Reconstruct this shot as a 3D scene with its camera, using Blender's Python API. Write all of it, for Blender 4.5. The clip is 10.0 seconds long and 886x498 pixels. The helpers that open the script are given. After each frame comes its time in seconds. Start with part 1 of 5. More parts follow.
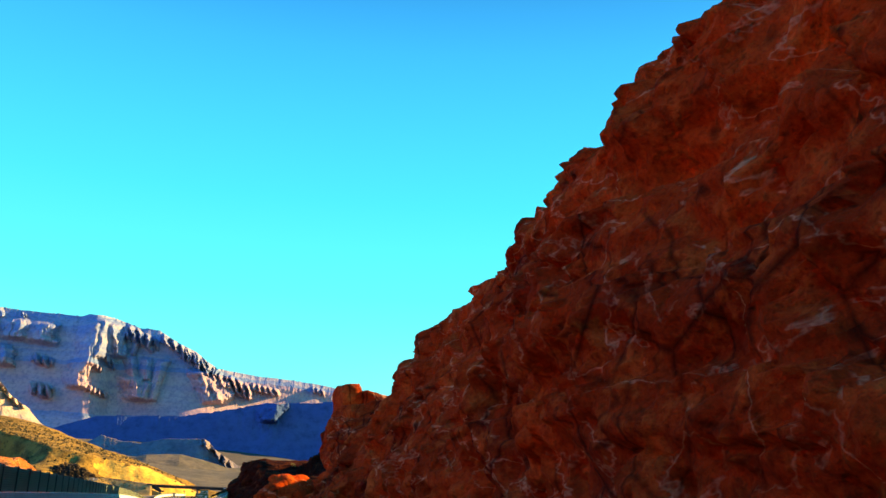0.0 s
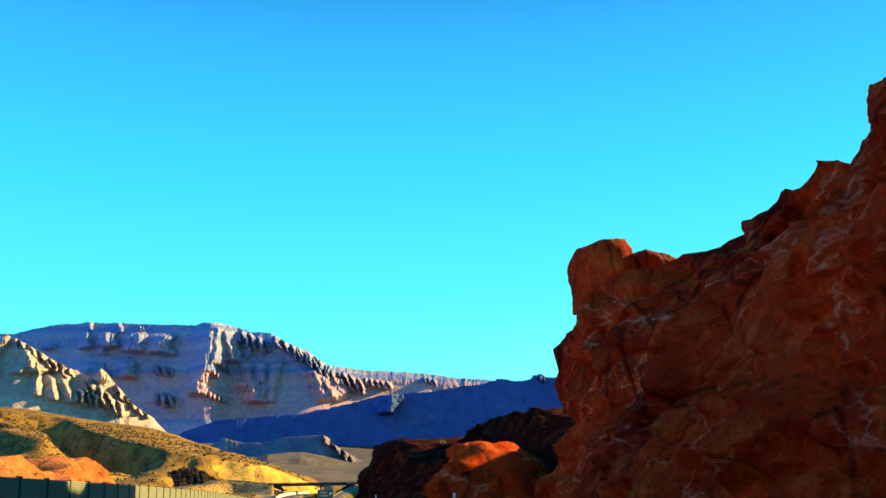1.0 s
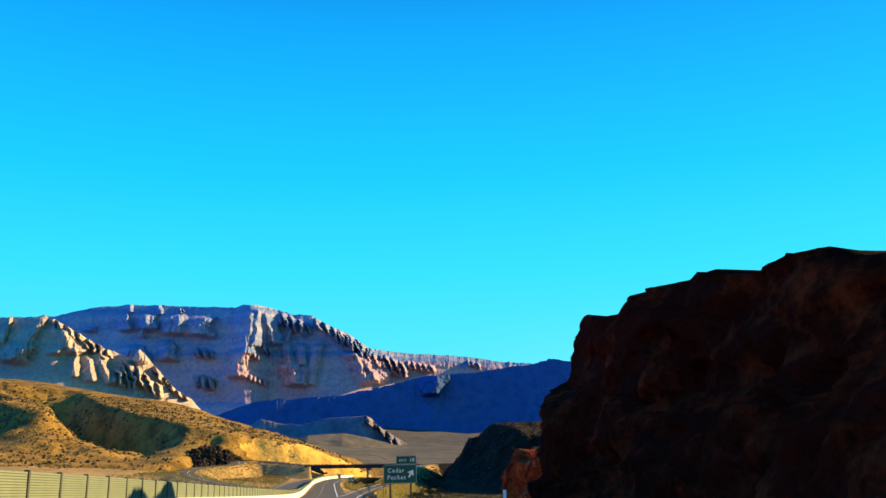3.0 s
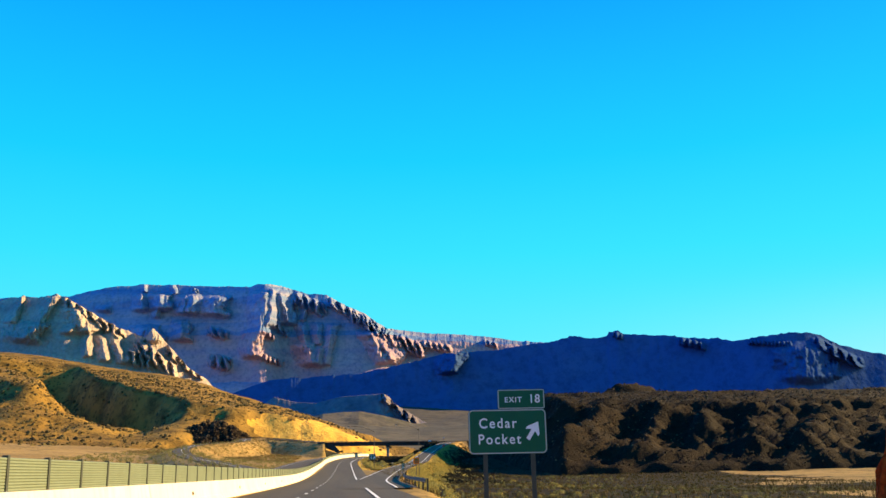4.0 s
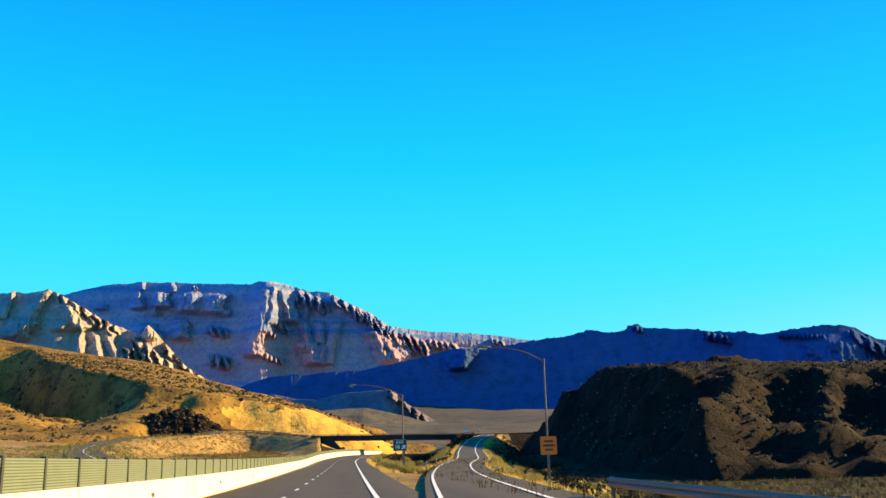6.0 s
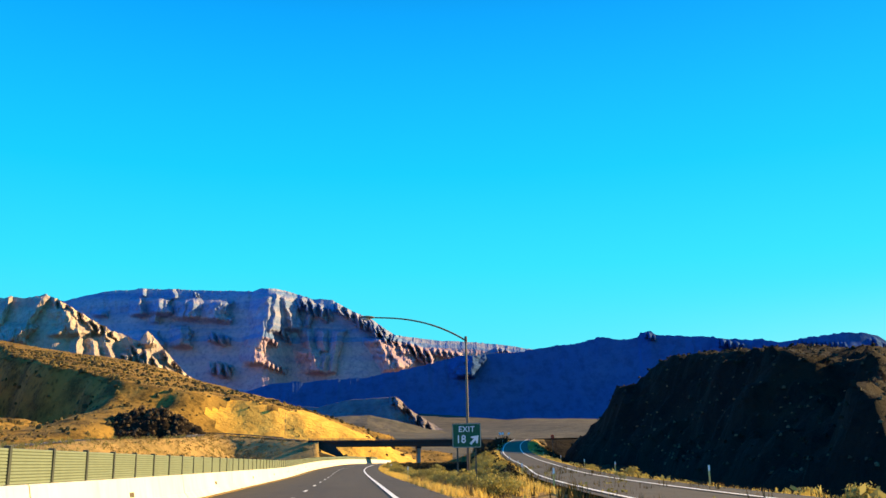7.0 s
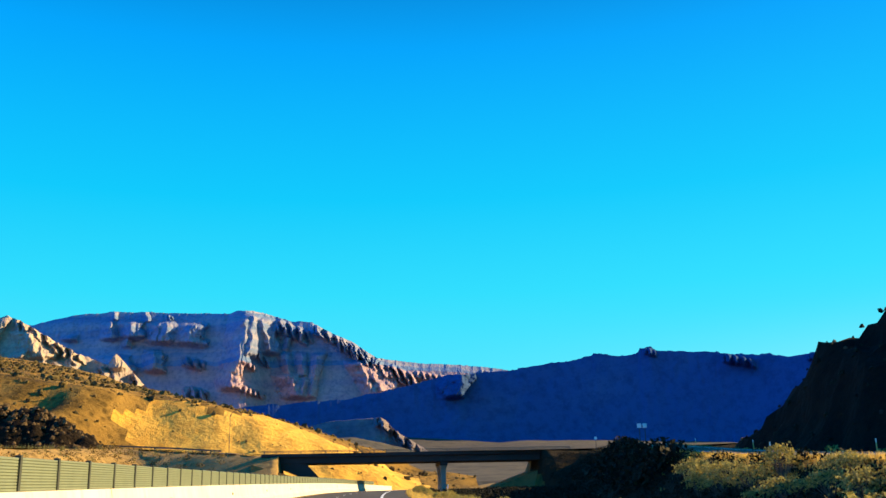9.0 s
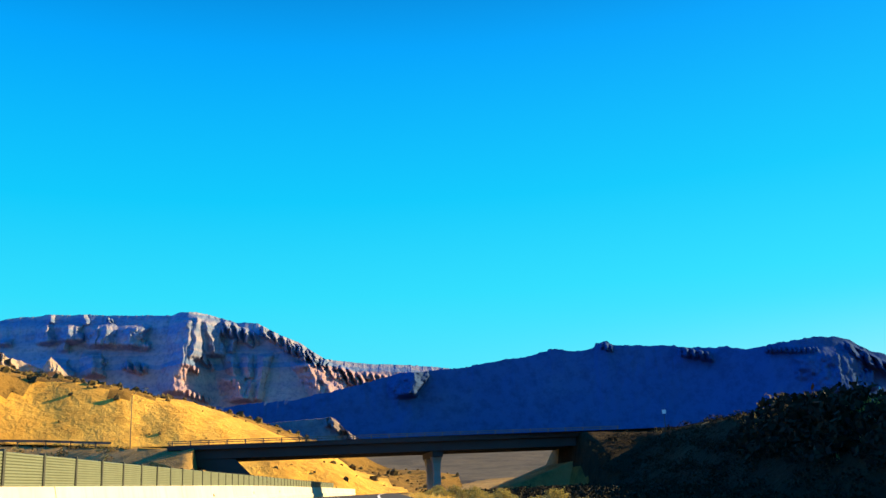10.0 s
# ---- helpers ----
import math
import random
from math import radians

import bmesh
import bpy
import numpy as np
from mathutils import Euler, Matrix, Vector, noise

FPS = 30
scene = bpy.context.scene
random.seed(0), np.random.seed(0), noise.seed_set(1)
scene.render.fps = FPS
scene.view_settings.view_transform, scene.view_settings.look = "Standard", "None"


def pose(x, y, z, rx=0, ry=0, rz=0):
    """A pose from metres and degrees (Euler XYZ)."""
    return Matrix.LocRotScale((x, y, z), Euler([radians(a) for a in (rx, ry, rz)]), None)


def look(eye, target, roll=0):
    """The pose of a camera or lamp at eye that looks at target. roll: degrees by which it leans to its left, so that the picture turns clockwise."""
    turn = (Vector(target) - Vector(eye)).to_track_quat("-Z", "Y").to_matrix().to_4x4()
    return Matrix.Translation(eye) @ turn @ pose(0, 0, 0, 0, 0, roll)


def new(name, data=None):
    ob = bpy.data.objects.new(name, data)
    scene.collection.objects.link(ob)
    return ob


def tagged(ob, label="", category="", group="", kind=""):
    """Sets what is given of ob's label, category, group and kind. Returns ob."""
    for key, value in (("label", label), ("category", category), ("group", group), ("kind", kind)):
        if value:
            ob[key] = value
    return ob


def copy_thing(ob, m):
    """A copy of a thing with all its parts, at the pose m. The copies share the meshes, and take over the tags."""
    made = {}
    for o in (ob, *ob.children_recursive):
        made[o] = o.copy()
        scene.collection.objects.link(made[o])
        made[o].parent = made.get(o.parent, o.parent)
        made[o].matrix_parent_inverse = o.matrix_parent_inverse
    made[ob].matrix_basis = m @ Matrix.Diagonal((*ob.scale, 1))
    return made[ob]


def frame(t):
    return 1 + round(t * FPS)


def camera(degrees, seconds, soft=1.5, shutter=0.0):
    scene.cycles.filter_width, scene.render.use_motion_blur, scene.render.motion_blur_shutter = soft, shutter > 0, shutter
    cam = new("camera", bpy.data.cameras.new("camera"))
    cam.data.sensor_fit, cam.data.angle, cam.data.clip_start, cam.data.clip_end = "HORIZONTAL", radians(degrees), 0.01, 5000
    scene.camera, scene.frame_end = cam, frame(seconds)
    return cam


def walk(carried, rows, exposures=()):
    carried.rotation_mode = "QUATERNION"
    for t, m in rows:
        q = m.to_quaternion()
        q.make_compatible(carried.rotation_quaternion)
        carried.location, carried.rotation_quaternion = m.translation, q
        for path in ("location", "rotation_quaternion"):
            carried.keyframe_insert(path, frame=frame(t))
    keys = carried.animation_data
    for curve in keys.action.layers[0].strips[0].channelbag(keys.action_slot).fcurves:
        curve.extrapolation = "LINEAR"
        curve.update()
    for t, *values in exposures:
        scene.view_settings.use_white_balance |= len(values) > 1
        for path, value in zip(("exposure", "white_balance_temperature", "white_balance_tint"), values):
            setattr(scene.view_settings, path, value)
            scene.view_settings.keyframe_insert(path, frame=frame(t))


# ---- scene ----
# Camera: seconds, eye, then heading (left of +y), tilt (up) and lean in degrees.
cam = camera(52.0, 10.0)
PATH = [
    (0, (-2.24, -0.01, 0.82), -16.15, 15.98, 1.94),
    (0.5, (-1.07, 19.54, 0.95), -12.68, 15.52, 0.20),
    (1, (-0.59, 39.16, 1.06), -9.79, 15.09, -1.62),
    (1.5, (-0.32, 58.78, 1.14), -7.89, 14.88, -1.50),
    (2, (-0.12, 78.40, 1.17), -8.01, 14.51, -1.34),
    (2.5, (0.02, 98.01, 1.13), -7.53, 14.65, -1.33),
    (3, (0.12, 117.61, 1.04), -7.18, 14.30, -1.23),
    (3.5, (0.19, 137.21, 0.90), -6.55, 13.55, -1.12),
    (4, (0.21, 156.81, 0.72), -6.20, 13.14, -1.23),
    (4.5, (0.24, 176.39, 0.52), -5.90, 13.15, -1.38),
    (5, (0.44, 195.98, 0.34), -5.84, 13.18, -1.54),
    (5.5, (0.54, 215.59, 0.21), -6.11, 12.99, -1.47),
    (6, (0.44, 235.22, 0.14), -6.00, 13.28, -1.30),
    (6.5, (0.26, 254.87, 0.14), -5.88, 13.62, -1.12),
    (7, (0.08, 274.52, 0.21), -5.78, 13.94, -0.99),
    (7.5, (0.00, 294.15, 0.35), -6.70, 13.81, -1.34),
    (8, (-0.03, 313.74, 0.57), -7.18, 14.46, -1.12),
    (8.5, (-0.02, 333.28, 0.85), -7.29, 14.90, -1.29),
    (9, (-0.07, 352.78, 1.17), -7.11, 15.54, -1.69),
    (9.5, (0.07, 372.31, 1.52), -8.37, 15.27, -2.60),
    (10, (0.44, 391.85, 1.88), -10.54, 15.51, -2.99),
]


def aimed(eye, heading, tilt, lean):
    h, p = radians(heading), radians(tilt)
    way = Vector((-math.sin(h) * math.cos(p), math.cos(h) * math.cos(p), math.sin(p)))
    return look(eye, Vector(eye) + way, lean)


EXPOSURES = [(0.0, 1.5, 8400, 10), (1.0, 1.3, 7800, 10), (2.0, 1.1, 6900, 10), (2.7, 1.0, 6600, 10), (5.5, 1.0, 6500, 10), (7.5, 1.0, 6500, 10), (9.0, 0.9, 6400, 10), (10.0, 0.9, 6400, 10)]
walk(cam, [(t, aimed(eye, h, p, r)) for t, eye, h, p, r in PATH], EXPOSURES)

# ---- light ----
SUN_TURN, SUN_HIGH = 76.0, 21.0  # degrees clockwise from +y, and above the horizon
world = bpy.data.worlds.new("sky")
scene.world = world
world.use_nodes = True
wn, wl = world.node_tree.nodes, world.node_tree.links
wn.clear()
sky = wn.new("ShaderNodeTexSky")
sky.sky_type, sky.sun_disc = "NISHITA", False
sky.sun_elevation, sky.sun_rotation = radians(SUN_HIGH), radians(SUN_TURN)
sky.air_density, sky.dust_density, sky.ozone_density = 1.0, 0.3, 3.0
# the deep, saturated blue of the clear desert sky, paler towards the horizon
geo_in = wn.new("ShaderNodeTexCoord")
split = wn.new("ShaderNodeSeparateXYZ")
ramp = wn.new("ShaderNodeValToRGB")
for k, (at, col) in enumerate(((0.0, (0.20, 0.84, 1.0)), (0.13, (0.085, 0.82, 1.0)), (0.22, (0.03, 0.76, 1.0)), (0.32, (0.004, 0.62, 1.0)), (0.47, (0.0, 0.39, 1.0)), (0.62, (0.0, 0.08, 0.35)), (1.0, (0.0, 0.02, 0.14)))):
    e = ramp.color_ramp.elements[k] if k < 2 else ramp.color_ramp.elements.new(at)
    e.position, e.color = at, (*col, 1)
tint = wn.new("ShaderNodeMixRGB")
tint.blend_type, tint.inputs[0].default_value = "MULTIPLY", 0.9
tint.inputs[2].default_value = (0.45, 0.8, 1.0, 1)
bg_sky, bg_air, add, wout = wn.new("ShaderNodeBackground"), wn.new("ShaderNodeBackground"), wn.new("ShaderNodeAddShader"), wn.new("ShaderNodeOutputWorld")
bg_sky.inputs[1].default_value, bg_air.inputs[1].default_value = 0.005, 0.50
wl.new(geo_in.outputs["Generated"], split.inputs[0])
wl.new(split.outputs["Z"], ramp.inputs[0])
wl.new(sky.outputs[0], tint.inputs[1])
wl.new(tint.outputs[0], bg_sky.inputs[0])
# the horizon pales on the sun's side; the unseen sky away from it is a stronger even blue, to tint shade
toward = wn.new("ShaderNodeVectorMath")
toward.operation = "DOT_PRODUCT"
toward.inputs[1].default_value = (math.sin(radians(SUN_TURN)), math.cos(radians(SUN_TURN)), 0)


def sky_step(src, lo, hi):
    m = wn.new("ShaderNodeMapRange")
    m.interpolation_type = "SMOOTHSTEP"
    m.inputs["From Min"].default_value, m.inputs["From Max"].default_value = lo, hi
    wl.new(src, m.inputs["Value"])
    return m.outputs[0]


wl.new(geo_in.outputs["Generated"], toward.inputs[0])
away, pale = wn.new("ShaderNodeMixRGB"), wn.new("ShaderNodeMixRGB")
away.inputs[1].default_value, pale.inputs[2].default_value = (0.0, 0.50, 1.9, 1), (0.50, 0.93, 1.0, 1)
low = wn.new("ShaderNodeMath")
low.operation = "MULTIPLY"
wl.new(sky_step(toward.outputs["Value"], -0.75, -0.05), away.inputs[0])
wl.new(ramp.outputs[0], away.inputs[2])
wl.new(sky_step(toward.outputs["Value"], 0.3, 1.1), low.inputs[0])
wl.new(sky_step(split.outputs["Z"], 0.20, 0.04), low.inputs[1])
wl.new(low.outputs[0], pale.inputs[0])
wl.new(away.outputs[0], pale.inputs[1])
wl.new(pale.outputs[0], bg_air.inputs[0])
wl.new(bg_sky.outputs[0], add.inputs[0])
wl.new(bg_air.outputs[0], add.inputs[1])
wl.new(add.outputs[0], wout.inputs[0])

sun = new("sun", bpy.data.lights.new("sun", "SUN"))
sun.data.energy, sun.data.angle, sun.data.color = 6.6, radians(0.5), (1.0, 0.71, 0.33)
a, e = radians(SUN_TURN), radians(SUN_HIGH)
sun.matrix_world = look((0, 0, 60), Vector((0, 0, 60)) - Vector((math.sin(a) * math.cos(e), math.cos(a) * math.cos(e), math.sin(e))))


# ---- numbers: noise and smooth curves ----
def hash01(ix, iy, seed):
    h = (ix.astype(np.int64) * 374761393 + iy.astype(np.int64) * 668265263 + seed * 1442695041) & 0x7FFFFFFF
    h = ((h ^ (h >> 13)) * 1274126177) & 0x7FFFFFFF
    return ((h ^ (h >> 16)) & 0xFFFF) / 65535.0


def vnoise(x, y, seed=0):
    """Smooth value noise, -1 to 1, on arrays."""
    x, y = np.broadcast_arrays(np.asarray(x, float), np.asarray(y, float))
    ix, iy = np.floor(x), np.floor(y)
    u, v = x - ix, y - iy
    u, v = u * u * u * (u * (6 * u - 15) + 10), v * v * v * (v * (6 * v - 15) + 10)
    a, b, c, d = hash01(ix, iy, seed), hash01(ix + 1, iy, seed), hash01(ix, iy + 1, seed), hash01(ix + 1, iy + 1, seed)
    return 2 * ((a * (1 - u) + b * u) * (1 - v) + (c * (1 - u) + d * u) * v) - 1


def fbm(x, y, octaves=5, seed=0, gain=0.5):
    total, amp = 0, 1.0
    for k in range(octaves):
        total = total + amp * vnoise(x * 2**k + 17.3 * k, y * 2**k - 9.1 * k, seed + k)
        amp *= gain
    return total


def ridged(x, y, octaves=4, seed=0, gain=0.55):
    """Sharp crests and hollows, about 0 to 1."""
    total, amp, norm = 0, 1.0, 0
    for k in range(octaves):
        total = total + amp * (1 - np.abs(vnoise(x * 2**k + 5.7 * k, y * 2**k + 3.3 * k, seed + 11 * k)))
        norm += amp
        amp *= gain
    return total / norm


def blocks(x, y, seed=0):
    """Broken rock: for each place a number of its own per cell, and the distance to the cell's edge."""
    x, y = np.broadcast_arrays(np.asarray(x, float), np.asarray(y, float))
    ix, iy = np.floor(x), np.floor(y)
    one, two, mark = np.full(x.shape, 9.0), np.full(x.shape, 9.0), np.zeros(x.shape)
    for dx in (-1, 0, 1):
        for dy in (-1, 0, 1):
            jx, jy = ix + dx, iy + dy
            d = np.hypot(jx + hash01(jx, jy, seed) - x, jy + hash01(jx, jy, seed + 7) - y)
            closer = d < one
            two = np.where(closer, one, np.minimum(two, d))
            mark = np.where(closer, hash01(jx, jy, seed + 13), mark)
            one = np.where(closer, d, one)
    return mark, two - one


def sm(a, b, x):
    t = np.clip((np.asarray(x, float) - a) / (b - a), 0, 1)
    return t * t * (3 - 2 * t)


def curve(x, knots):
    """A smooth line through a few (x, value) knots."""
    k = np.array(knots, float)
    xs = np.asarray(x, float)
    m = np.gradient(k[:, 1], k[:, 0])
    i = np.clip(np.searchsorted(k[:, 0], xs) - 1, 0, len(k) - 2)
    h = k[i + 1, 0] - k[i, 0]
    t = np.clip((xs - k[i, 0]) / h, 0, 1)
    return (2 * t**3 - 3 * t**2 + 1) * k[i, 1] + (t**3 - 2 * t**2 + t) * h * m[i] + (3 * t**2 - 2 * t**3) * k[i + 1, 1] + (t**3 - t**2) * h * m[i + 1]


# ---- mesh helpers ----
def mesh_ob(name, verts, faces, material, smooth=False, parent=None, label=""):
    me = bpy.data.meshes.new(name)
    me.from_pydata(verts if isinstance(verts, list) else verts.tolist(), [], faces if isinstance(faces, list) else faces.tolist())
    me.materials.append(material)
    if smooth:
        me.polygons.foreach_set("use_smooth", np.ones(len(me.polygons), bool))
    me.update()
    ob = new(name, me)
    if parent:
        ob.parent = parent
    if label:
        ob["label"] = label
    return ob


def grid_faces(nu, nv, wrap=False):
    i = np.arange((nu - 1) * (nv - 1))
    a = (i // (nv - 1)) * nv + i % (nv - 1)
    return np.stack([a, a + nv, a + nv + 1, a + 1], 1)


def sheet(name, X, Y, Z, material, smooth=True, flip=False, parent=None, label=""):
    nu, nv = X.shape
    f = grid_faces(nu, nv)
    return mesh_ob(name, np.stack([X, Y, Z], -1).reshape(-1, 3), f[:, ::-1] if flip else f, material, smooth, parent, label)


def part(name, bm, material, parent, label="", smooth=False):
    """Links a bmesh as one mesh object under a thing or a part."""
    me = bpy.data.meshes.new(name)
    bm.to_mesh(me)
    bm.free()
    me.materials.append(material)
    if smooth:
        me.polygons.foreach_set("use_smooth", np.ones(len(me.polygons), bool))
    ob = new(name, me)
    ob.parent = parent
    if label:
        ob["label"] = label
    return ob


def thing(name, x, y, z, label, category, group="", turn=0.0):
    ob = new(name)
    ob.empty_display_size = 0.2
    ob.matrix_world = pose(x, y, z, 0, 0, turn)
    return tagged(ob, label, category, group)


def box(bm, size, at=(0, 0, 0), bevel=0.0, turn=None):
    m = Matrix.Translation(at) @ (turn if turn else Matrix()) @ Matrix.Diagonal((*size, 1))
    made = bmesh.ops.create_cube(bm, size=1, matrix=m)["verts"]
    if bevel:
        edges = list({ed for v in made for ed in v.link_edges})
        bmesh.ops.bevel(bm, geom=edges, offset=bevel, segments=2, affect="EDGES", profile=0.7)
    return bm


def rod(bm, a, b, r0, r1=None, n=12):
    a, b = Vector(a), Vector(b)
    m = Matrix.Translation((a + b) / 2) @ (b - a).to_track_quat("Z", "Y").to_matrix().to_4x4()
    bmesh.ops.create_cone(bm, cap_ends=True, segments=n, radius1=r0, radius2=r0 if r1 is None else r1, depth=(b - a).length, matrix=m)
    return bm


# ---- materials ----
class Nodes:
    """A short way to write a node material."""

    def __init__(self, name, rough=0.9, metal=0.0, spec=0.3):
        self.mat = bpy.data.materials.new(name)
        self.mat.use_nodes = True
        self.n, self.l = self.mat.node_tree.nodes, self.mat.node_tree.links
        self.b = self.n["Principled BSDF"]
        self.b.inputs["Roughness"].default_value, self.b.inputs["Metallic"].default_value = rough, metal
        self.b.inputs["Specular IOR Level"].default_value = spec
        self.geo = self.n.new("ShaderNodeNewGeometry")
        self.pos = self.geo.outputs["Position"]

    def scaled(self, sx, sy, sz, src=None):
        v = self.n.new("ShaderNodeVectorMath")
        v.operation = "MULTIPLY"
        self.l.new(src or self.pos, v.inputs[0])
        v.inputs[1].default_value = (sx, sy, sz)
        return v.outputs[0]

    def noise(self, scale, detail=6, rough=0.6, vec=None, distort=0.0):
        t = self.n.new("ShaderNodeTexNoise")
        t.inputs["Scale"].default_value, t.inputs["Detail"].default_value, t.inputs["Roughness"].default_value = scale, detail, rough
        t.inputs["Distortion"].default_value = distort
        self.l.new(vec or self.pos, t.inputs["Vector"])
        return t.outputs["Fac"]

    def cells(self, scale, vec=None, feature="F1", out="Distance"):
        t = self.n.new("ShaderNodeTexVoronoi")
        t.feature = feature
        t.inputs["Scale"].default_value = scale
        self.l.new(vec or self.pos, t.inputs["Vector"])
        return t.outputs[out]

    def ramp(self, fac, stops):
        r = self.n.new("ShaderNodeValToRGB")
        while len(r.color_ramp.elements) < len(stops):
            r.color_ramp.elements.new(0.5)
        for el, (at, col) in zip(r.color_ramp.elements, stops):
            el.position, el.color = at, (*col, 1) if isinstance(col, tuple) else (col, col, col, 1)
        self.l.new(fac, r.inputs[0])
        return r.outputs[0]

    def mix(self, fac, a, b, blend="MIX"):
        m = self.n.new("ShaderNodeMixRGB")
        m.blend_type = blend
        for sock, v in zip(m.inputs, (fac, a, b)):
            if isinstance(v, (int, float)):
                sock.default_value = v
            elif isinstance(v, tuple):
                sock.default_value = (*v, 1)
            else:
                self.l.new(v, sock)
        return m.outputs[0]

    def math(self, op, a, b=0.0):
        m = self.n.new("ShaderNodeMath")
        m.operation = op
        for sock, v in zip(m.inputs, (a, b)):
            if isinstance(v, (int, float)):
                sock.default_value = v
            else:
                self.l.new(v, sock)
        return m.outputs[0]

    def axis(self, which, src=None):
        s = self.n.new("ShaderNodeSeparateXYZ")
        self.l.new(src or self.pos, s.inputs[0])
        return s.outputs[which]

    def bump(self, height, dist, strength=1.0, chain=None):
        b = self.n.new("ShaderNodeBump")
        b.inputs["Strength"].default_value, b.inputs["Distance"].default_value = strength, dist
        self.l.new(height, b.inputs["Height"])
        if chain:
            self.l.new(chain, b.inputs["Normal"])
        return b.outputs[0]

    def done(self, colour, normal=None, rough=None):
        if isinstance(colour, tuple):
            self.b.inputs["Base Color"].default_value = (*colour, 1)
        else:
            self.l.new(colour, self.b.inputs["Base Color"])
        if normal:
            self.l.new(normal, self.b.inputs["Normal"])
        if rough:
            self.l.new(rough, self.b.inputs["Roughness"])
        return self.mat


def soil_material(name, dark, light, green, patch, speck=0.5, tuft=1.0):
    m = Nodes(name, 0.95, spec=0.1)
    big, mid, fine = m.noise(0.02 * patch, 5), m.noise(0.12 * patch, 6), m.noise(1.3 * tuft, 8, 0.7)
    col = m.mix(m.ramp(big, ((0.35, 0.0), (0.65, 1.0))), dark, light)
    col = m.mix(m.math("MULTIPLY", m.ramp(mid, ((0.45, 0.0), (0.62, 1.0))), speck), col, green)
    spots = m.cells(0.55 * tuft, m.scaled(1, 1, 0.6))
    spots = m.ramp(spots, ((0.18, 1.0), (0.38, 0.0)))
    col = m.mix(m.math("MULTIPLY", spots, speck * 0.8), col, tuple(c * 0.55 for c in green))
    col = m.mix(m.ramp(fine, ((0.3, 0.0), (0.7, 1.0))), col, m.mix(0.5, col, light), "MIX")
    nor = m.bump(fine, 0.5, 0.6, m.bump(mid, 2.5, 0.5))
    return m.done(col, nor)


def rock_material(name, base, dark, pale, size, strata=0.0, layer=None, relief=1.0, spec=0.12, veins=False):
    m = Nodes(name, 0.92, spec=spec)
    warp = m.noise(0.25 * size, 4)
    big, mid, fine = m.noise(0.08 * size, 6, 0.6), m.noise(0.6 * size, 8, 0.65), m.noise(4.0 * size, 6, 0.7)
    col = m.mix(m.ramp(big, ((0.35, 0.0), (0.65, 1.0))), base, dark)
    if strata:
        h = m.math("ADD", m.math("MULTIPLY", m.axis("Z"), strata), m.math("MULTIPLY", warp, 1.2))
        w = m.n.new("ShaderNodeTexNoise")
        w.noise_dimensions = "1D"
        w.inputs["Scale"].default_value, w.inputs["Detail"].default_value = 1.0, 5
        m.l.new(h, w.inputs["W"])
        col = m.mix(m.ramp(w.outputs["Fac"], ((0.42, 0.0), (0.6, 0.75))), col, pale)
    if layer:  # one bed of another colour between two heights
        h = m.math("ADD", m.axis("Z"), m.math("MULTIPLY", warp, 40.0))
        inside = m.math("MULTIPLY", m.math("GREATER_THAN", h, layer[1]), m.math("LESS_THAN", h, layer[2]))
        col = m.mix(m.math("MULTIPLY", inside, layer[3]), col, layer[0])
    col = m.mix(m.ramp(mid, ((0.5, 0.0), (0.72, 0.6))), col, pale)
    col = m.mix(m.ramp(fine, ((0.32, 0.55), (0.55, 0.0))), col, tuple(c * 0.5 for c in dark))
    crack = m.ramp(m.cells(0.35 * size, m.scaled(1, 1, 0.5), "DISTANCE_TO_EDGE"), ((0.0, 0.0), (0.06, 1.0)))
    if veins:  # pale seams that slant up the face, dark joints, pockets painted as shaded holes
        seam = m.noise(0.22, 5, 0.55, m.scaled(1.0, 1.0, 1.6), 0.4)
        seam = m.ramp(m.math("ABSOLUTE", m.math("SUBTRACT", seam, 0.5)), ((0.0, 0.55), (0.012, 0.0)))
        col = m.mix(m.math("MULTIPLY", seam, m.ramp(mid, ((0.4, 0.0), (0.6, 1.0)))), col, (0.80, 0.42, 0.20))
        joint = m.cells(0.55, m.scaled(1.0, 1.0, 0.55, m.n.new("ShaderNodeTexCoord").outputs["Object"]), "DISTANCE_TO_EDGE")
        col = m.mix(m.math("MULTIPLY", m.ramp(joint, ((0.0, 0.8), (0.05, 0.0))), m.ramp(big, ((0.4, 0.0), (0.55, 1.0)))), col, (0.03, 0.004, 0.001))
        pock = m.ramp(m.cells(0.75, m.scaled(1.0, 1.0, 0.7)), ((0.10, 0.9), (0.24, 0.0)))
        col = m.mix(m.math("MULTIPLY", pock, m.ramp(warp, ((0.48, 0.0), (0.6, 1.0)))), col, (0.03, 0.004, 0.001))
    nor = m.bump(fine, 0.14 / size, 0.8 * relief, m.bump(mid, 0.9 / size, 0.9 * relief, m.bump(crack, 0.2 / size, 0.6 * relief)))
    return m.done(col, nor)


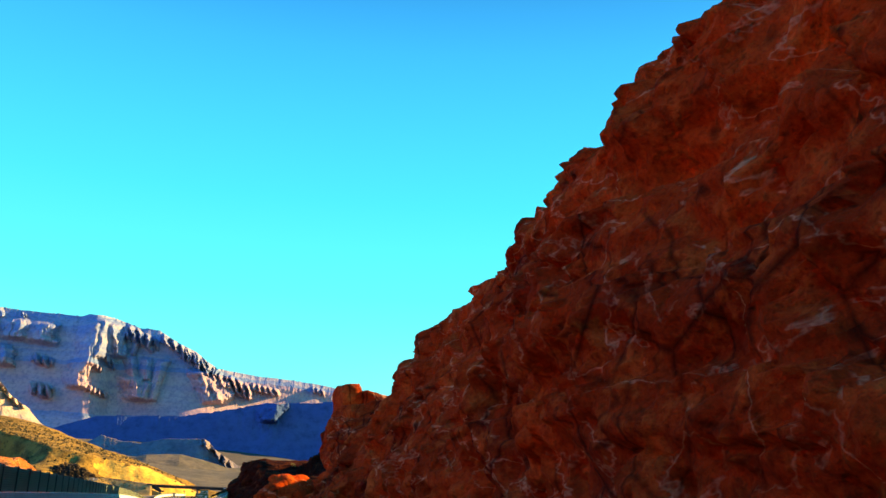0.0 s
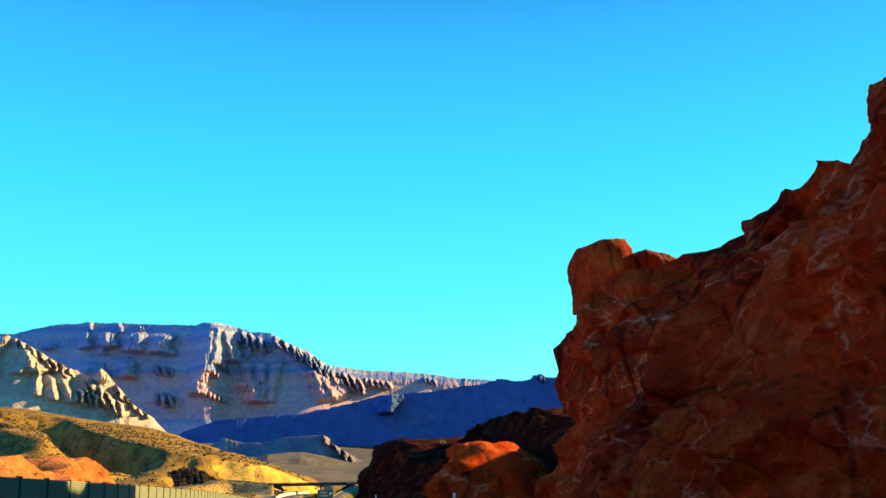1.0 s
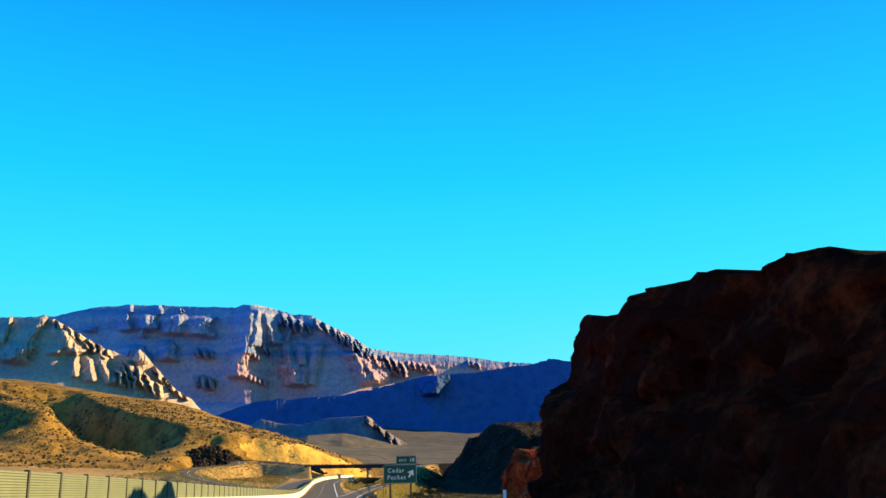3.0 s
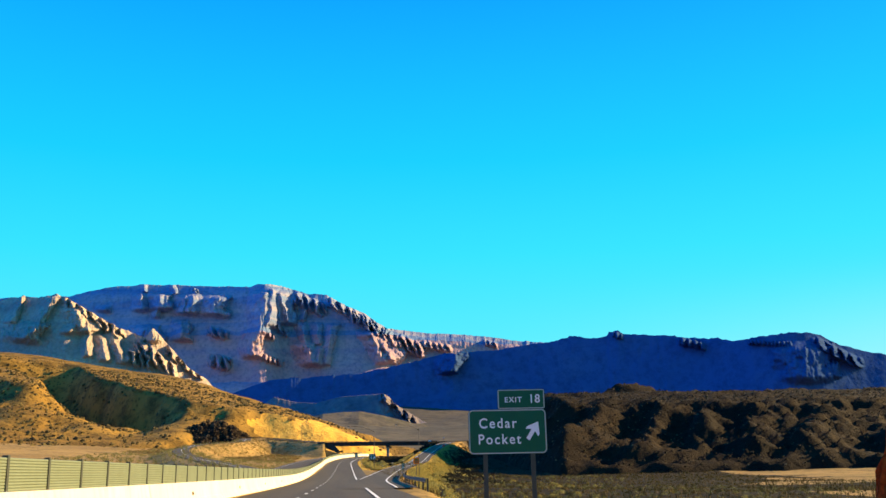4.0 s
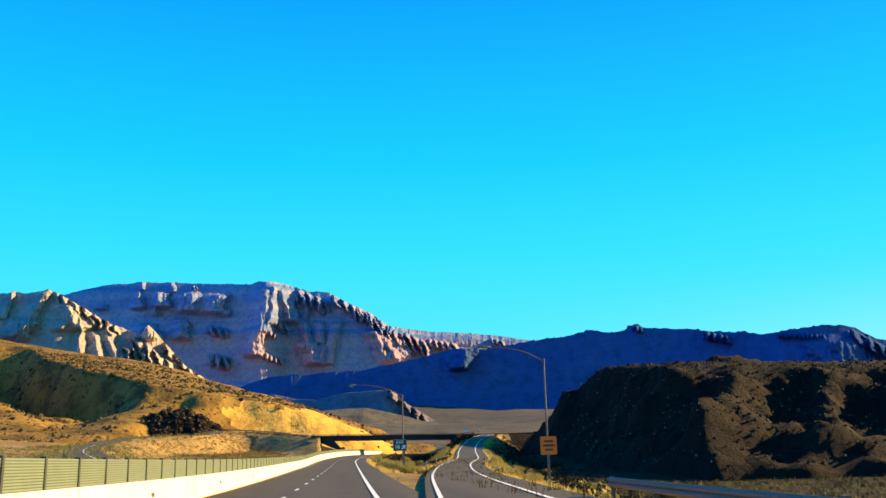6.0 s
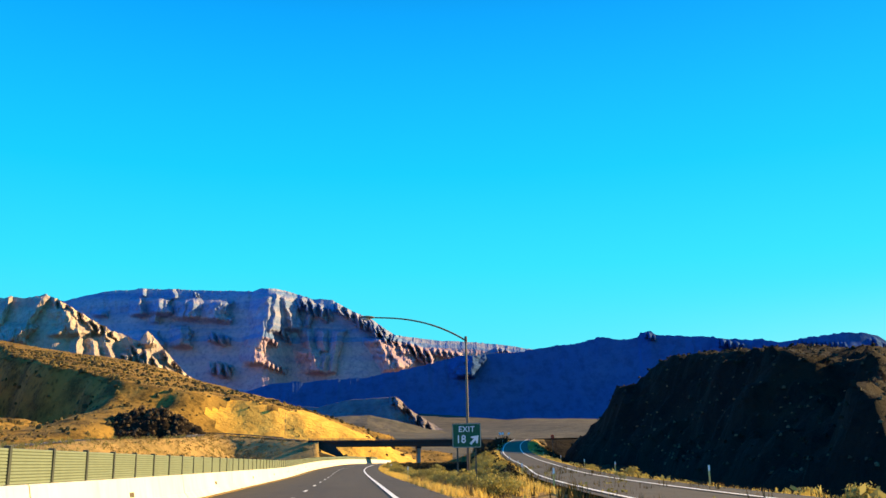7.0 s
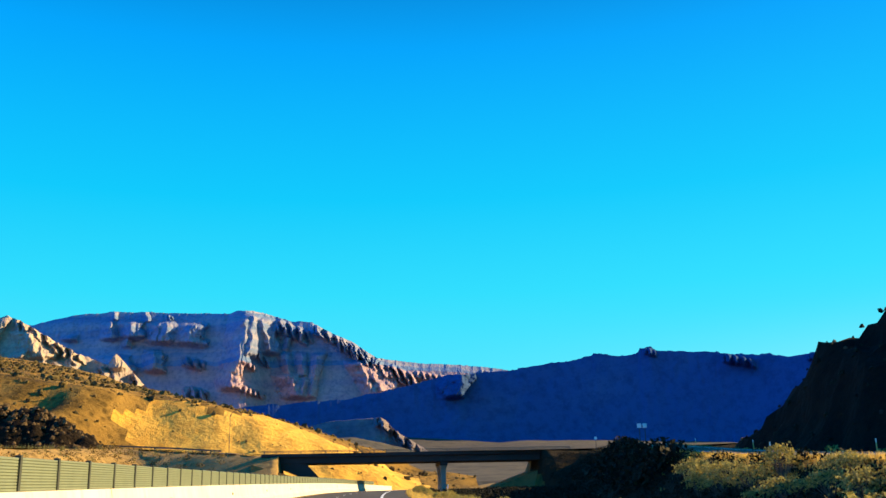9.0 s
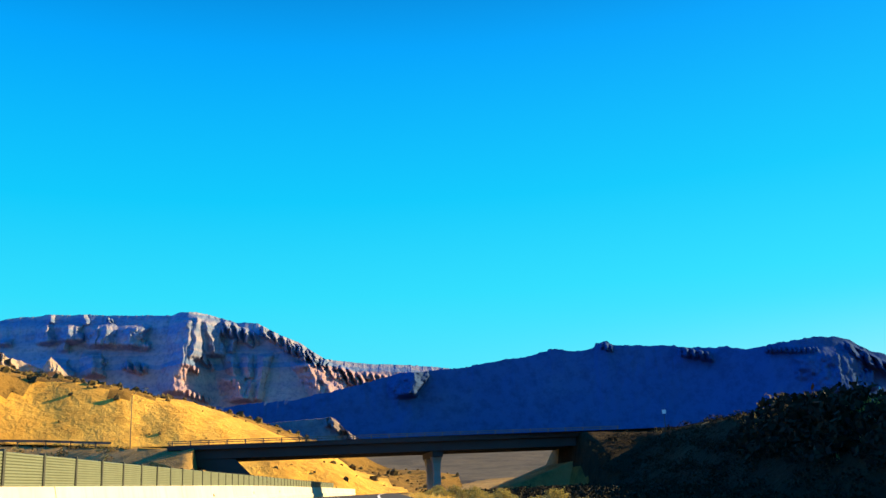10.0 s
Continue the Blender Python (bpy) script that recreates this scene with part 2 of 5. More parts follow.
GROUND = soil_material("dry_ground", (0.27, 0.17, 0.06), (0.40, 0.26, 0.09), (0.10, 0.08, 0.028), 1.0, 0.7)
HILL = soil_material("brush_hillside", (0.20, 0.11, 0.022), (0.32, 0.185, 0.038), (0.035, 0.024, 0.008), 1.0, 1.0, 1.0)
PLAIN = soil_material("sage_plain_soil", (0.08, 0.074, 0.058), (0.13, 0.108, 0.075), (0.04, 0.042, 0.035), 0.5, 0.8, 0.4)
CUT = soil_material("yellow_cut_soil", (0.66, 0.35, 0.045), (0.78, 0.46, 0.085), (0.36, 0.17, 0.028), 1.6, 0.55, 0.6)
# basalt brown lowered to near black, so that the hill looks shaded
DARK_HILL = soil_material("shade_dark_basalt", (0.008, 0.0055, 0.004), (0.026, 0.016, 0.007), (0.005, 0.004, 0.003), 2.0, 0.8, 1.3)
RED = rock_material("red_sandstone", (0.62, 0.07, 0.008), (0.15, 0.012, 0.003), (0.80, 0.19, 0.03), 1.4, spec=0.04, veins=True)
# near-black copy of the red sandstone, for the bluff's shaded face
SHADE_RED = rock_material("shade_dark_sandstone", (0.06, 0.010, 0.004), (0.016, 0.004, 0.002), (0.24, 0.055, 0.014), 1.0, spec=0.02)
BOUNCE_ROCK = rock_material("bounce_wall_sandstone", (0.40, 0.075, 0.018), (0.26, 0.045, 0.012), (0.50, 0.13, 0.03), 0.4)
ORANGE = rock_material("orange_sandstone", (0.60, 0.22, 0.06), (0.46, 0.13, 0.035), (0.72, 0.36, 0.12), 0.6)
# the limestone carries a blue tint that stands for distance haze
MESA = rock_material("mesa_haze_limestone", (0.155, 0.23, 0.385), (0.12, 0.185, 0.34), (0.40, 0.34, 0.36), 0.022, 0.02, ((0.56, 0.26, 0.20), 255.0, 400.0, 0.45), 0.2, 0.0)
CONE = rock_material("eroded_badland", (0.40, 0.31, 0.25), (0.28, 0.22, 0.20), (0.52, 0.40, 0.29), 0.03, 0.02, relief=0.4, spec=0.03)
BUTTE = rock_material("dusky_butte", (0.19, 0.165, 0.18), (0.12, 0.115, 0.15), (0.42, 0.30, 0.23), 0.03, relief=0.4, spec=0.0)
# distance haze put into the slope's base colour as deep blue
FAR = rock_material("far_slope_haze", (0.05, 0.095, 0.22), (0.042, 0.082, 0.20), (0.08, 0.115, 0.21), 0.02, relief=0.2, spec=0.0)


def asphalt_material():
    m = Nodes("worn_asphalt", 0.8, spec=0.35)
    track = m.noise(0.5, 4, vec=m.scaled(1.6, 0.03, 1))
    fine, mid = m.noise(30, 4), m.noise(0.7, 6)
    col = m.mix(m.ramp(track, ((0.35, 0.0), (0.65, 1.0))), (0.044, 0.032, 0.020), (0.080, 0.058, 0.034))
    col = m.mix(m.ramp(mid, ((0.45, 0.0), (0.7, 0.5))), col, (0.095, 0.07, 0.042))
    col = m.mix(m.ramp(fine, ((0.35, 0.4), (0.6, 0.0))), col, (0.03, 0.027, 0.025))
    return m.done(col, m.bump(fine, 0.01, 0.5))


def concrete_material():
    m = Nodes("cast_concrete", 0.85, spec=0.3)
    streak, mid, fine = m.noise(1.2, 5, vec=m.scaled(3, 3, 0.35)), m.noise(0.5, 6), m.noise(22, 5)
    col = m.mix(m.ramp(mid, ((0.35, 0.0), (0.7, 1.0))), (0.64, 0.58, 0.46), (0.72, 0.67, 0.56))
    col = m.mix(m.ramp(streak, ((0.5, 0.0), (0.75, 0.5))), col, (0.45, 0.38, 0.27))
    return m.done(col, m.bump(fine, 0.004, 0.6))


def plain_material(name, colour, rough=0.6, metal=0.0, vary=0.25, scale=3.0):
    m = Nodes(name, rough, metal)
    n = m.noise(scale, 6)
    col = m.mix(m.ramp(n, ((0.35, 0.0), (0.7, vary))), colour, tuple(c * 0.55 for c in colour))
    return m.done(col, m.bump(m.noise(scale * 9, 3), 0.002, 0.4))


ASPHALT, CONCRETE = asphalt_material(), concrete_material()
LINE_WHITE = plain_material("worn_white_paint", (0.78, 0.77, 0.72), 0.7, vary=0.35, scale=2.0)
LINE_YELLOW = plain_material("worn_yellow_paint", (0.62, 0.36, 0.05), 0.7, vary=0.35, scale=2.0)
PANEL = plain_material("screen_panel_paint", (0.17, 0.20, 0.13), 0.55, vary=0.3)
POST_DARK = plain_material("dark_post_paint", (0.05, 0.055, 0.04), 0.6)
STEEL = plain_material("galvanised_steel", (0.15, 0.125, 0.085), 0.8, 0.0)
# darker copy of the concrete, standing for the columns' shaded side
PIER = plain_material("shade_dark_concrete", (0.30, 0.27, 0.21), 0.85, vary=0.5, scale=0.6)
BRIDGE = plain_material("weathered_girder", (0.045, 0.035, 0.03), 0.8, vary=0.5, scale=0.4)
SIGN_GREEN = plain_material("green_sign_sheeting", (0.005, 0.085, 0.035), 0.4, vary=0.2)
SIGN_WHITE = plain_material("white_sign_sheeting", (0.75, 0.77, 0.75), 0.4, vary=0.1)
BORDER_WHITE = plain_material("dull_border_sheeting", (0.38, 0.40, 0.34), 0.5, vary=0.2)
SIGN_ORANGE = plain_material("orange_sign_sheeting", (1.0, 0.20, 0.01), 0.5, vary=0.2)
LENS = plain_material("frosted_lamp_lens", (0.55, 0.6, 0.62), 0.25)

# ---- the plan of the roads ----
ROAD_Z = ((-80, 0.1), (0, 0.10), (40, 0.32), (78, 0.42), (100, 0.38), (137, 0.15), (157, -0.08), (176, -0.3), (196, -0.5), (216, -0.68), (240, -0.80), (260, -0.75), (280, -0.58), (300, -0.34), (315, -0.14), (345, 0.28), (375, 0.88), (400, 1.4), (440, 2.25), (480, 2.85), (540, 3.4), (640, 5.0))


def road_z(y):
    return curve(y, ROAD_Z)


def bend(y):
    return 0.00058 * np.maximum(np.asarray(y, float) - 355, 0) ** 2


RAMP = ((1.6, 205, -0.62), (2.4, 236, -0.80), (4.2, 262, -0.70), (6.6, 290, -0.42), (9.6, 315, 0.0), (14.0, 342, 0.6), (17.5, 370, 1.7), (21, 395, 2.9), (26.5, 425, 4.9), (32, 448, 6.4), (36, 470, 7.0), (38, 500, 7.2))
OVER = ((-70, 500, 12.0), (-40, 502, 10.8), (-20, 492, 9.2), (-8, 482, 7.9), (14, 478, 7.6), (36, 474, 7.3), (60, 470, 7.5), (90, 455, 8.0))
FRONTAGE = ((-9, 262, 0.0), (-13, 285, 0.2), (-19, 310, 0.9), (-27, 335, 2.0), (-37, 375, 3.7), (-42, 405, 5.2), (-42, 432, 6.8), (-34, 462, 8.2), (-36, 500, 10.6))


def polyline(points, step):
    """The points of a way, close together and smooth, and its direction."""
    p = np.array(points, float)
    s = np.r_[0, np.cumsum(np.hypot(np.diff(p[:, 0]), np.diff(p[:, 1])))]
    q = np.arange(0, s[-1], step)
    xyz = np.stack([curve(q, np.stack([s, p[:, k]], 1)) for k in range(3)], -1)
    d = np.gradient(xyz[:, :2], axis=0)
    return xyz, d / np.linalg.norm(d, axis=1, keepdims=True)


RAMP_LINE, OVER_LINE, FRONT_LINE = (polyline(w, 2.0)[0] for w in (RAMP, OVER, FRONTAGE))


def near_way(x, y, line):
    """Distance from each place to a way, and the way's height there."""
    d = np.hypot(x[..., None] - line[:, 0], y[..., None] - line[:, 1])
    k = d.argmin(-1)
    return np.take_along_axis(d, k[..., None], -1)[..., 0], line[k, 2]


def ground_z(x, y):
    x, y = np.broadcast_arrays(np.asarray(x, float), np.asarray(y, float))
    if x.ndim == 0:
        return ground_z(x.reshape(1), y.reshape(1))[0]
    base = road_z(y)
    far = curve(y, ((-400, 0), (500, 0), (640, 2), (1000, 27), (1450, 66), (1600, 74), (2400, 140), (3500, 170), (5200, 190)))
    side = x - bend(np.minimum(y, 700))
    left = np.maximum(-side - 14, 0)
    right = np.maximum(side - 10, 0)
    far = far * (1 - 0.45 * sm(150, 700, x) * sm(800, 1500, y))
    z = base + far
    z = z + sm(280, 340, y) * np.minimum(left * 0.075, 7) - sm(200, 300, y) * (1 - sm(360, 420, y)) * np.minimum(right * 0.05, 1.4)
    z = z + (0.25 * fbm(x * 0.05, y * 0.05, 4, 3) + 0.06 * fbm(x * 0.5, y * 0.5, 3, 8)) * sm(2, 9, np.abs(side + 2) - 4.5)
    z = z + 6 * fbm(x * 0.004, y * 0.004, 5, 21) * sm(620, 1200, y)
    for line, half, slope in ((RAMP_LINE, 2.6, 0.75), (OVER_LINE, 4.0, 0.5)):
        close = (np.abs(x) < 120) & (y > 190) & (y < 560)
        if close.any():
            d, h = near_way(x[close], y[close], line)
            bank = h - 0.14 - np.maximum(d - half, 0) * slope
            z = z.copy()
            gap = np.ones_like(d)
            if line is OVER_LINE:
                gap = 1 - sm(-9, -5, x[close]) * (1 - sm(24, 29, x[close]))
            z[close] = np.where(gap > 0.5, np.maximum(z[close], bank), z[close])
    close = (x < 0) & (x > -60) & (y > 255) & (y < 515)
    if close.any():
        d, h = near_way(x[close], y[close], FRONT_LINE)
        w = 1 - sm(2.2, 9, d)
        z = z.copy()
        z[close] = z[close] * (1 - w) + (h - 0.05) * w
    # the roadbed is cut a little below the asphalt
    bed = (1 - sm(5.5, 8.0, np.abs(side + 2.0))) * (y < 640)
    return z * (1 - bed) + (base - 0.06) * bed


# ---- ground: one sheet to the horizon ----
def spaced(parts):
    return np.unique(np.concatenate([np.arange(a, b, s) for a, b, s in parts]))


gx = spaced(((-5200, -400, 160), (-400, -80, 12), (-80, -20, 2.2), (-20, 44, 0.8), (44, 120, 3.5), (120, 420, 14), (420, 5400, 160)))
gy = spaced(((-600, -40, 40), (-40, 180, 3.5), (180, 520, 1.8), (520, 800, 6), (800, 2600, 30), (2600, 5400, 140)))
GX, GY = np.meshgrid(gx, gy, indexing="ij")
ground = tagged(sheet("ground", GX, GY, ground_z(GX, GY), GROUND), "dry tan desert ground with scattered brush", "ground", kind="structure")
# the bank's shade put into the soil colour; the flat darkened the same way
BANK = soil_material("bank_shade_soil", (0.014, 0.010, 0.005), (0.034, 0.022, 0.008), (0.009, 0.008, 0.004), 2.0, 0.7)
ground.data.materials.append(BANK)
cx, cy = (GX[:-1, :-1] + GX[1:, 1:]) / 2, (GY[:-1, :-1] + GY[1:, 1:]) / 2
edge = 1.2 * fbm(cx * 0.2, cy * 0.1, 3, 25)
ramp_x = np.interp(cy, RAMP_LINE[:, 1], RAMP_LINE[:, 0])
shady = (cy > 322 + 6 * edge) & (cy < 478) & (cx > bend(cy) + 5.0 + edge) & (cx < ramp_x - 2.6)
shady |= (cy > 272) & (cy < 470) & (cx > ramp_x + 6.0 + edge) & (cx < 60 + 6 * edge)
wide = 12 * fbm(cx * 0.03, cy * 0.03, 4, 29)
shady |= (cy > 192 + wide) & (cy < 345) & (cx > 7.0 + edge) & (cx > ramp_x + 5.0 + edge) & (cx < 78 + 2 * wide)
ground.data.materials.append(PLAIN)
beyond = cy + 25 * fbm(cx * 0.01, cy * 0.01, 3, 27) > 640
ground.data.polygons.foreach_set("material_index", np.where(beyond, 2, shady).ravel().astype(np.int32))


# ---- roads ----
def ribbon(name, xyz, d, lo, hi, lift, material, parent=None, n=2):
    """A strip along a way, from lo to hi metres to the right of it."""
    nrm = np.stack([d[:, 1], -d[:, 0]], -1)
    offs = np.linspace(lo, hi, n)
    X = xyz[:, None, 0] + nrm[:, None, 0] * offs
    Y = xyz[:, None, 1] + nrm[:, None, 1] * offs
    Z = np.repeat(xyz[:, None, 2] + lift, n, 1)
    return sheet(name, X, Y, Z, material, True, True, parent)


my = np.arange(-80, 560, 2.0)
MAIN = np.stack([bend(my), my, road_z(my)], -1)
MAIN_D = np.gradient(MAIN[:, :2], axis=0)
MAIN_D /= np.linalg.norm(MAIN_D, axis=1, keepdims=True)
BAR_X = ((-80, -5.2), (100, -5.0), (200, -4.5), (240, -4.3), (272, -4.4), (308, -4.55), (345, -4.65), (375, -4.7), (405, -4.9), (440, -5.0), (560, -5.0))


def bar_x(y):
    return curve(y, BAR_X)


road = tagged(ribbon("road", MAIN, MAIN_D, -5.6, 2.6, 0.0, ASPHALT, n=10), "worn grey asphalt carriageway with wheel tracks", "road", kind="structure")
opp = tagged(ribbon("road_opposite", MAIN, MAIN_D, -13.2, -6.6, 0.02, ASPHALT, n=6), "asphalt carriageway behind the concrete barrier", "road", kind="structure")
rp, rd = polyline(RAMP, 2.0)
ramp_road = tagged(ribbon("road_ramp", rp, rd, -1.6, 2.3, 0.05, ASPHALT, n=6), "grey asphalt exit ramp curving uphill", "road", kind="structure")
op_, od = polyline(OVER, 2.0)
fp, fd = polyline(FRONTAGE, 2.0)
front_road = tagged(ribbon("road_frontage", fp, fd, -1.9, 1.9, 0.02, ASPHALT, n=5), "narrow asphalt side road bending up the hillside", "road", kind="structure")


def line_part(name, xyz, d, at, wide, material, parent, lift=0.022):
    return ribbon(name, xyz, d, at - wide / 2, at + wide / 2, lift, material, parent)


sel = my < 236
line_part("edge_line", MAIN[sel], MAIN_D[sel], 1.25, 0.12, LINE_WHITE, road)
sel = my >= 236
line_part("edge_line", MAIN[sel], MAIN_D[sel], 1.18, 0.14, LINE_WHITE, road)
line_part("yellow_line", MAIN, MAIN_D, -3.95, 0.12, LINE_YELLOW, road)
for y0 in np.arange(-60, 540, 7.3):
    q = np.linspace(y0, y0 + 1.9, 3)
    c = np.stack([bend(q), q, road_z(q)], -1)
    dd = np.gradient(c[:, :2], axis=0)
    line_part("lane_dash", c, dd / np.linalg.norm(dd, axis=1, keepdims=True), -1.45, 0.11, LINE_WHITE, road)
line_part("edge_line", rp[18:], rd[18:], -1.25, 0.12, LINE_WHITE, ramp_road, 0.075)
line_part("edge_line", rp, rd, 1.2, 0.13, LINE_WHITE, ramp_road, 0.075)
line_part("yellow_line", fp, fd, 0.0, 0.1, LINE_WHITE, front_road, 0.04)
sel = my > 0
line_part("edge_line", MAIN[sel], MAIN_D[sel], -12.3, 0.12, LINE_WHITE, opp, 0.04)
line_part("yellow_line", MAIN[sel], MAIN_D[sel], -7.1, 0.12, LINE_YELLOW, opp, 0.04)


# ---- concrete barrier with its screen of panels ----
def bank(y):
    """How much higher the outer side of the curve stands."""
    return 0.2 * sm(325, 405, y)


def sweep(name, ys, profile, material, parent):
    """A section (offset to the right, height) swept along the barrier's line."""
    x = bend(ys) + bar_x(ys)
    c = np.stack([x, ys, road_z(ys) + bank(ys)], -1)
    d = np.gradient(c[:, :2], axis=0)
    d /= np.linalg.norm(d, axis=1, keepdims=True)
    p = np.array(profile)
    X = c[:, None, 0] + d[:, None, 1] * p[:, 0]
    Y = c[:, None, 1] - d[:, None, 0] * p[:, 0]
    Z = c[:, None, 2] + p[:, 1]
    return sheet(name, X, Y, Z, material, False, False, parent)


BAR_H, SCREEN_H = 0.66, 0.48
barrier = thing("concrete_barrier", bar_x(0), 0, 0.1, "pale cast concrete median barrier along the asphalt road", "barrier")
barrier.matrix_world = Matrix()
section = [(0.30, -0.5), (0.30, 0.05), (0.18, 0.2), (0.10, BAR_H - 0.02), (0.08, BAR_H), (-0.08, BAR_H), (-0.10, BAR_H - 0.02), (-0.18, 0.2), (-0.30, 0.05), (-0.30, -0.5)]
for y0 in np.arange(-60, 540, 12.0):
    sweep("barrier_segment", np.linspace(y0 + 0.02, y0 + 11.98, 7), section, CONCRETE, barrier)
SLOT = plain_material("dark_drain_slot", (0.10, 0.075, 0.045), 0.9)
for y0 in np.arange(6, 470, 12.0):
    bm = bmesh.new()
    box(bm, (0.02, 0.34, 0.10), (0, 0, 0), 0.008)
    slot = part("drain_slot", bm, SLOT, barrier, "small dark drain slot")
    slot.matrix_world = pose(float(bend(y0) + bar_x(y0)) + 0.158, float(y0), float(road_z(y0) + bank(y0)) + 0.33, 0, -10, 0)
screen = thing("screen_fence", 0, 0, 0, "olive grey slatted panel screen with dark posts on the concrete barrier", "fence")
screen.matrix_world = Matrix()
PITCH = 1.85


def panel_mesh():
    """One screen panel, a folded sheet with horizontal slats, along +y."""
    n, L = 11, PITCH - 0.1
    face = []
    for k in range(n):
        z0, z1 = k * SCREEN_H / n, (k + 1) * SCREEN_H / n
        face += [(0.012, z0), (0.026, z0 + (z1 - z0) * 0.25), (0.026, z1 - 0.006)]
    loop = face + [(0.012, SCREEN_H), (-0.02, SCREEN_H), (-0.02, 0.0)]
    m = len(loop)
    v = [(x, y, z) for y in (-L / 2, L / 2) for x, z in loop]
    f = [[i, (i + 1) % m, m + (i + 1) % m, m + i] for i in range(m)] + [list(range(m))[::-1], list(range(m, 2 * m))]
    me = bpy.data.meshes.new("panel")
    me.from_pydata(v, [], f)
    me.materials.append(PANEL)
    return me


def post_mesh():
    bm = bmesh.new()
    box(bm, (0.09, 0.09, SCREEN_H + 0.03), (0, 0, SCREEN_H / 2 + 0.015), 0.008)
    me = bpy.data.meshes.new("post")
    bm.to_mesh(me)
    bm.free()
    me.materials.append(POST_DARK)
    return me


PANEL_ME, POST_ME = panel_mesh(), post_mesh()
rng = random.Random(4)
for k in range(262):
    y = 8 + k * PITCH
    for name, me, yy in (("panel", PANEL_ME, y + PITCH / 2), ("post", POST_ME, y)):
        x = float(bend(yy) + bar_x(yy))
        dy = 0.5
        dx = float(bend(yy + dy) + bar_x(yy + dy)) - x
        dz = float(road_z(yy + dy) - road_z(yy))
        ob = new(name, me)
        ob.parent = screen
        ob.matrix_world = pose(x, yy, float(road_z(yy) + bank(yy)) + BAR_H + 0.004, math.degrees(math.atan2(dz, dy)), rng.uniform(-0.6, 0.6), -math.degrees(math.atan2(dx, dy)))


# ---- rocks and hills ----
def rock_wall(name, ys, base_x, run, height, material, label, seed, rough=1.0, category="cliff", nv=90, side=1, back=30.0, rear=-0.25):
    """A rough rock face along y: it leans from its foot at base_x to a crest run metres back. Arrays over ys."""
    v = np.linspace(0, 1, nv)[None, :]
    bx, rn, ht = base_x[:, None], run[:, None], height[:, None]
    y = ys[:, None] + 0 * v
    front = np.clip(v / 0.8, 0, 1)
    z0 = ground_z(bx[:, 0] + 0 * ys, ys)[:, None] - 0.6
    z = z0 + (ht + 0.6) * front
    x = bx + side * rn * front**1.15
    top = np.clip((v - 0.8) / 0.2, 0, 1)
    flat, fall = np.clip(top / 0.7, 0, 1), np.clip((top - 0.7) / 0.3, 0, 1)
    x = x + side * (back * flat + 0.9 * ht * fall)
    z = z + rear * ht * flat**1.5
    z = z * (1 - fall) + (z0 - 0.6) * fall
    s = side * x
    # blocky buttresses, ledges and hollows
    bulge = 1.1 * fbm(y * 0.13, z * 0.12, 4, seed) + 0.55 * (ridged(y * 0.32 + z * 0.12, z * 0.25, 4, seed + 5) - 0.6) + 0.22 * fbm(y * 1.1, z * 1.4, 4, seed + 9)
    ledge = 0.45 * (sm(0.35, 0.65, (z * 0.31 + 0.6 * vnoise(y * 0.1, z * 0.1, seed + 3)) % 1.0) - 0.5)
    # fractures slanting up the face: broken blocks, joints and dark pockets
    u, w = 0.8 * y - 0.55 * z, 0.8 * z + 0.45 * y
    wob = 0.5 * fbm(y * 0.3, z * 0.3, 3, seed + 31)
    m1, e1 = blocks(u * 0.42 + wob, w * 0.24 + wob, seed + 33)
    m2, e2 = blocks(u * 1.15 + wob, w * 0.8, seed + 35)
    bulge = bulge + 0.75 * (m1 - 0.5) * sm(0, 0.12, e1) + 0.32 * (m2 - 0.5) * sm(0, 0.1, e2) - 0.2 * (1 - sm(0, 0.1, e1)) - 0.1 * (1 - sm(0, 0.12, e2))
    bulge = bulge - 1.1 * sm(0.62, 0.85, m2) * sm(0.0, 0.25, e2) * sm(0.1, 0.5, fbm(y * 0.16, z * 0.2, 2, seed + 37))
    keep = sm(0.0, 0.06, v) * (1 - 0.3 * top)
    x = x - side * rough * (bulge + ledge) * keep
    z = z + rough * (0.5 * fbm(y * 0.35, s * 0.35, 4, seed + 13) * sm(0.2, 0.8, v) + 0.7 * fbm(y * 0.12, s * 0.1, 3, seed + 17) * top)
    y = y + rough * 0.5 * fbm(z * 0.4, y * 0.3, 3, seed + 23) * keep
    tagged(sheet(name, x, y, z, material, True, side > 0), label, category)
    k = int(0.82 * nv)
    return x[:, k], y[:, k], z[:, k]


ys = np.arange(-45, 76, 0.22)
CREST_A = rock_wall("cliff", ys, 6.6 + 0.9 * sm(30, 64, ys) + 0.2 * sm(64, 71, ys), 5.2 - 2.2 * sm(58, 73, ys), curve(ys, ((-45, 20), (5, 19.0), (21, 16.2), (25, 14.8), (31, 14.7), (37, 14.3), (42, 13.8), (48, 12.9), (52, 11.5), (54.5, 10.4), (57, 10.0), (63, 10.0), (68, 9.2), (72, 8.6), (80, 8.6))) * (1 - sm(71.8, 74.0, ys)), RED, "steep red sandstone road cut with shadowed hollows", 3, 1.0, nv=130, rear=(-0.25 + 0.3 * sm(50, 58, ys) * (1 - sm(66, 72, ys)))[:, None])
ys = np.arange(71, 160, 0.28)
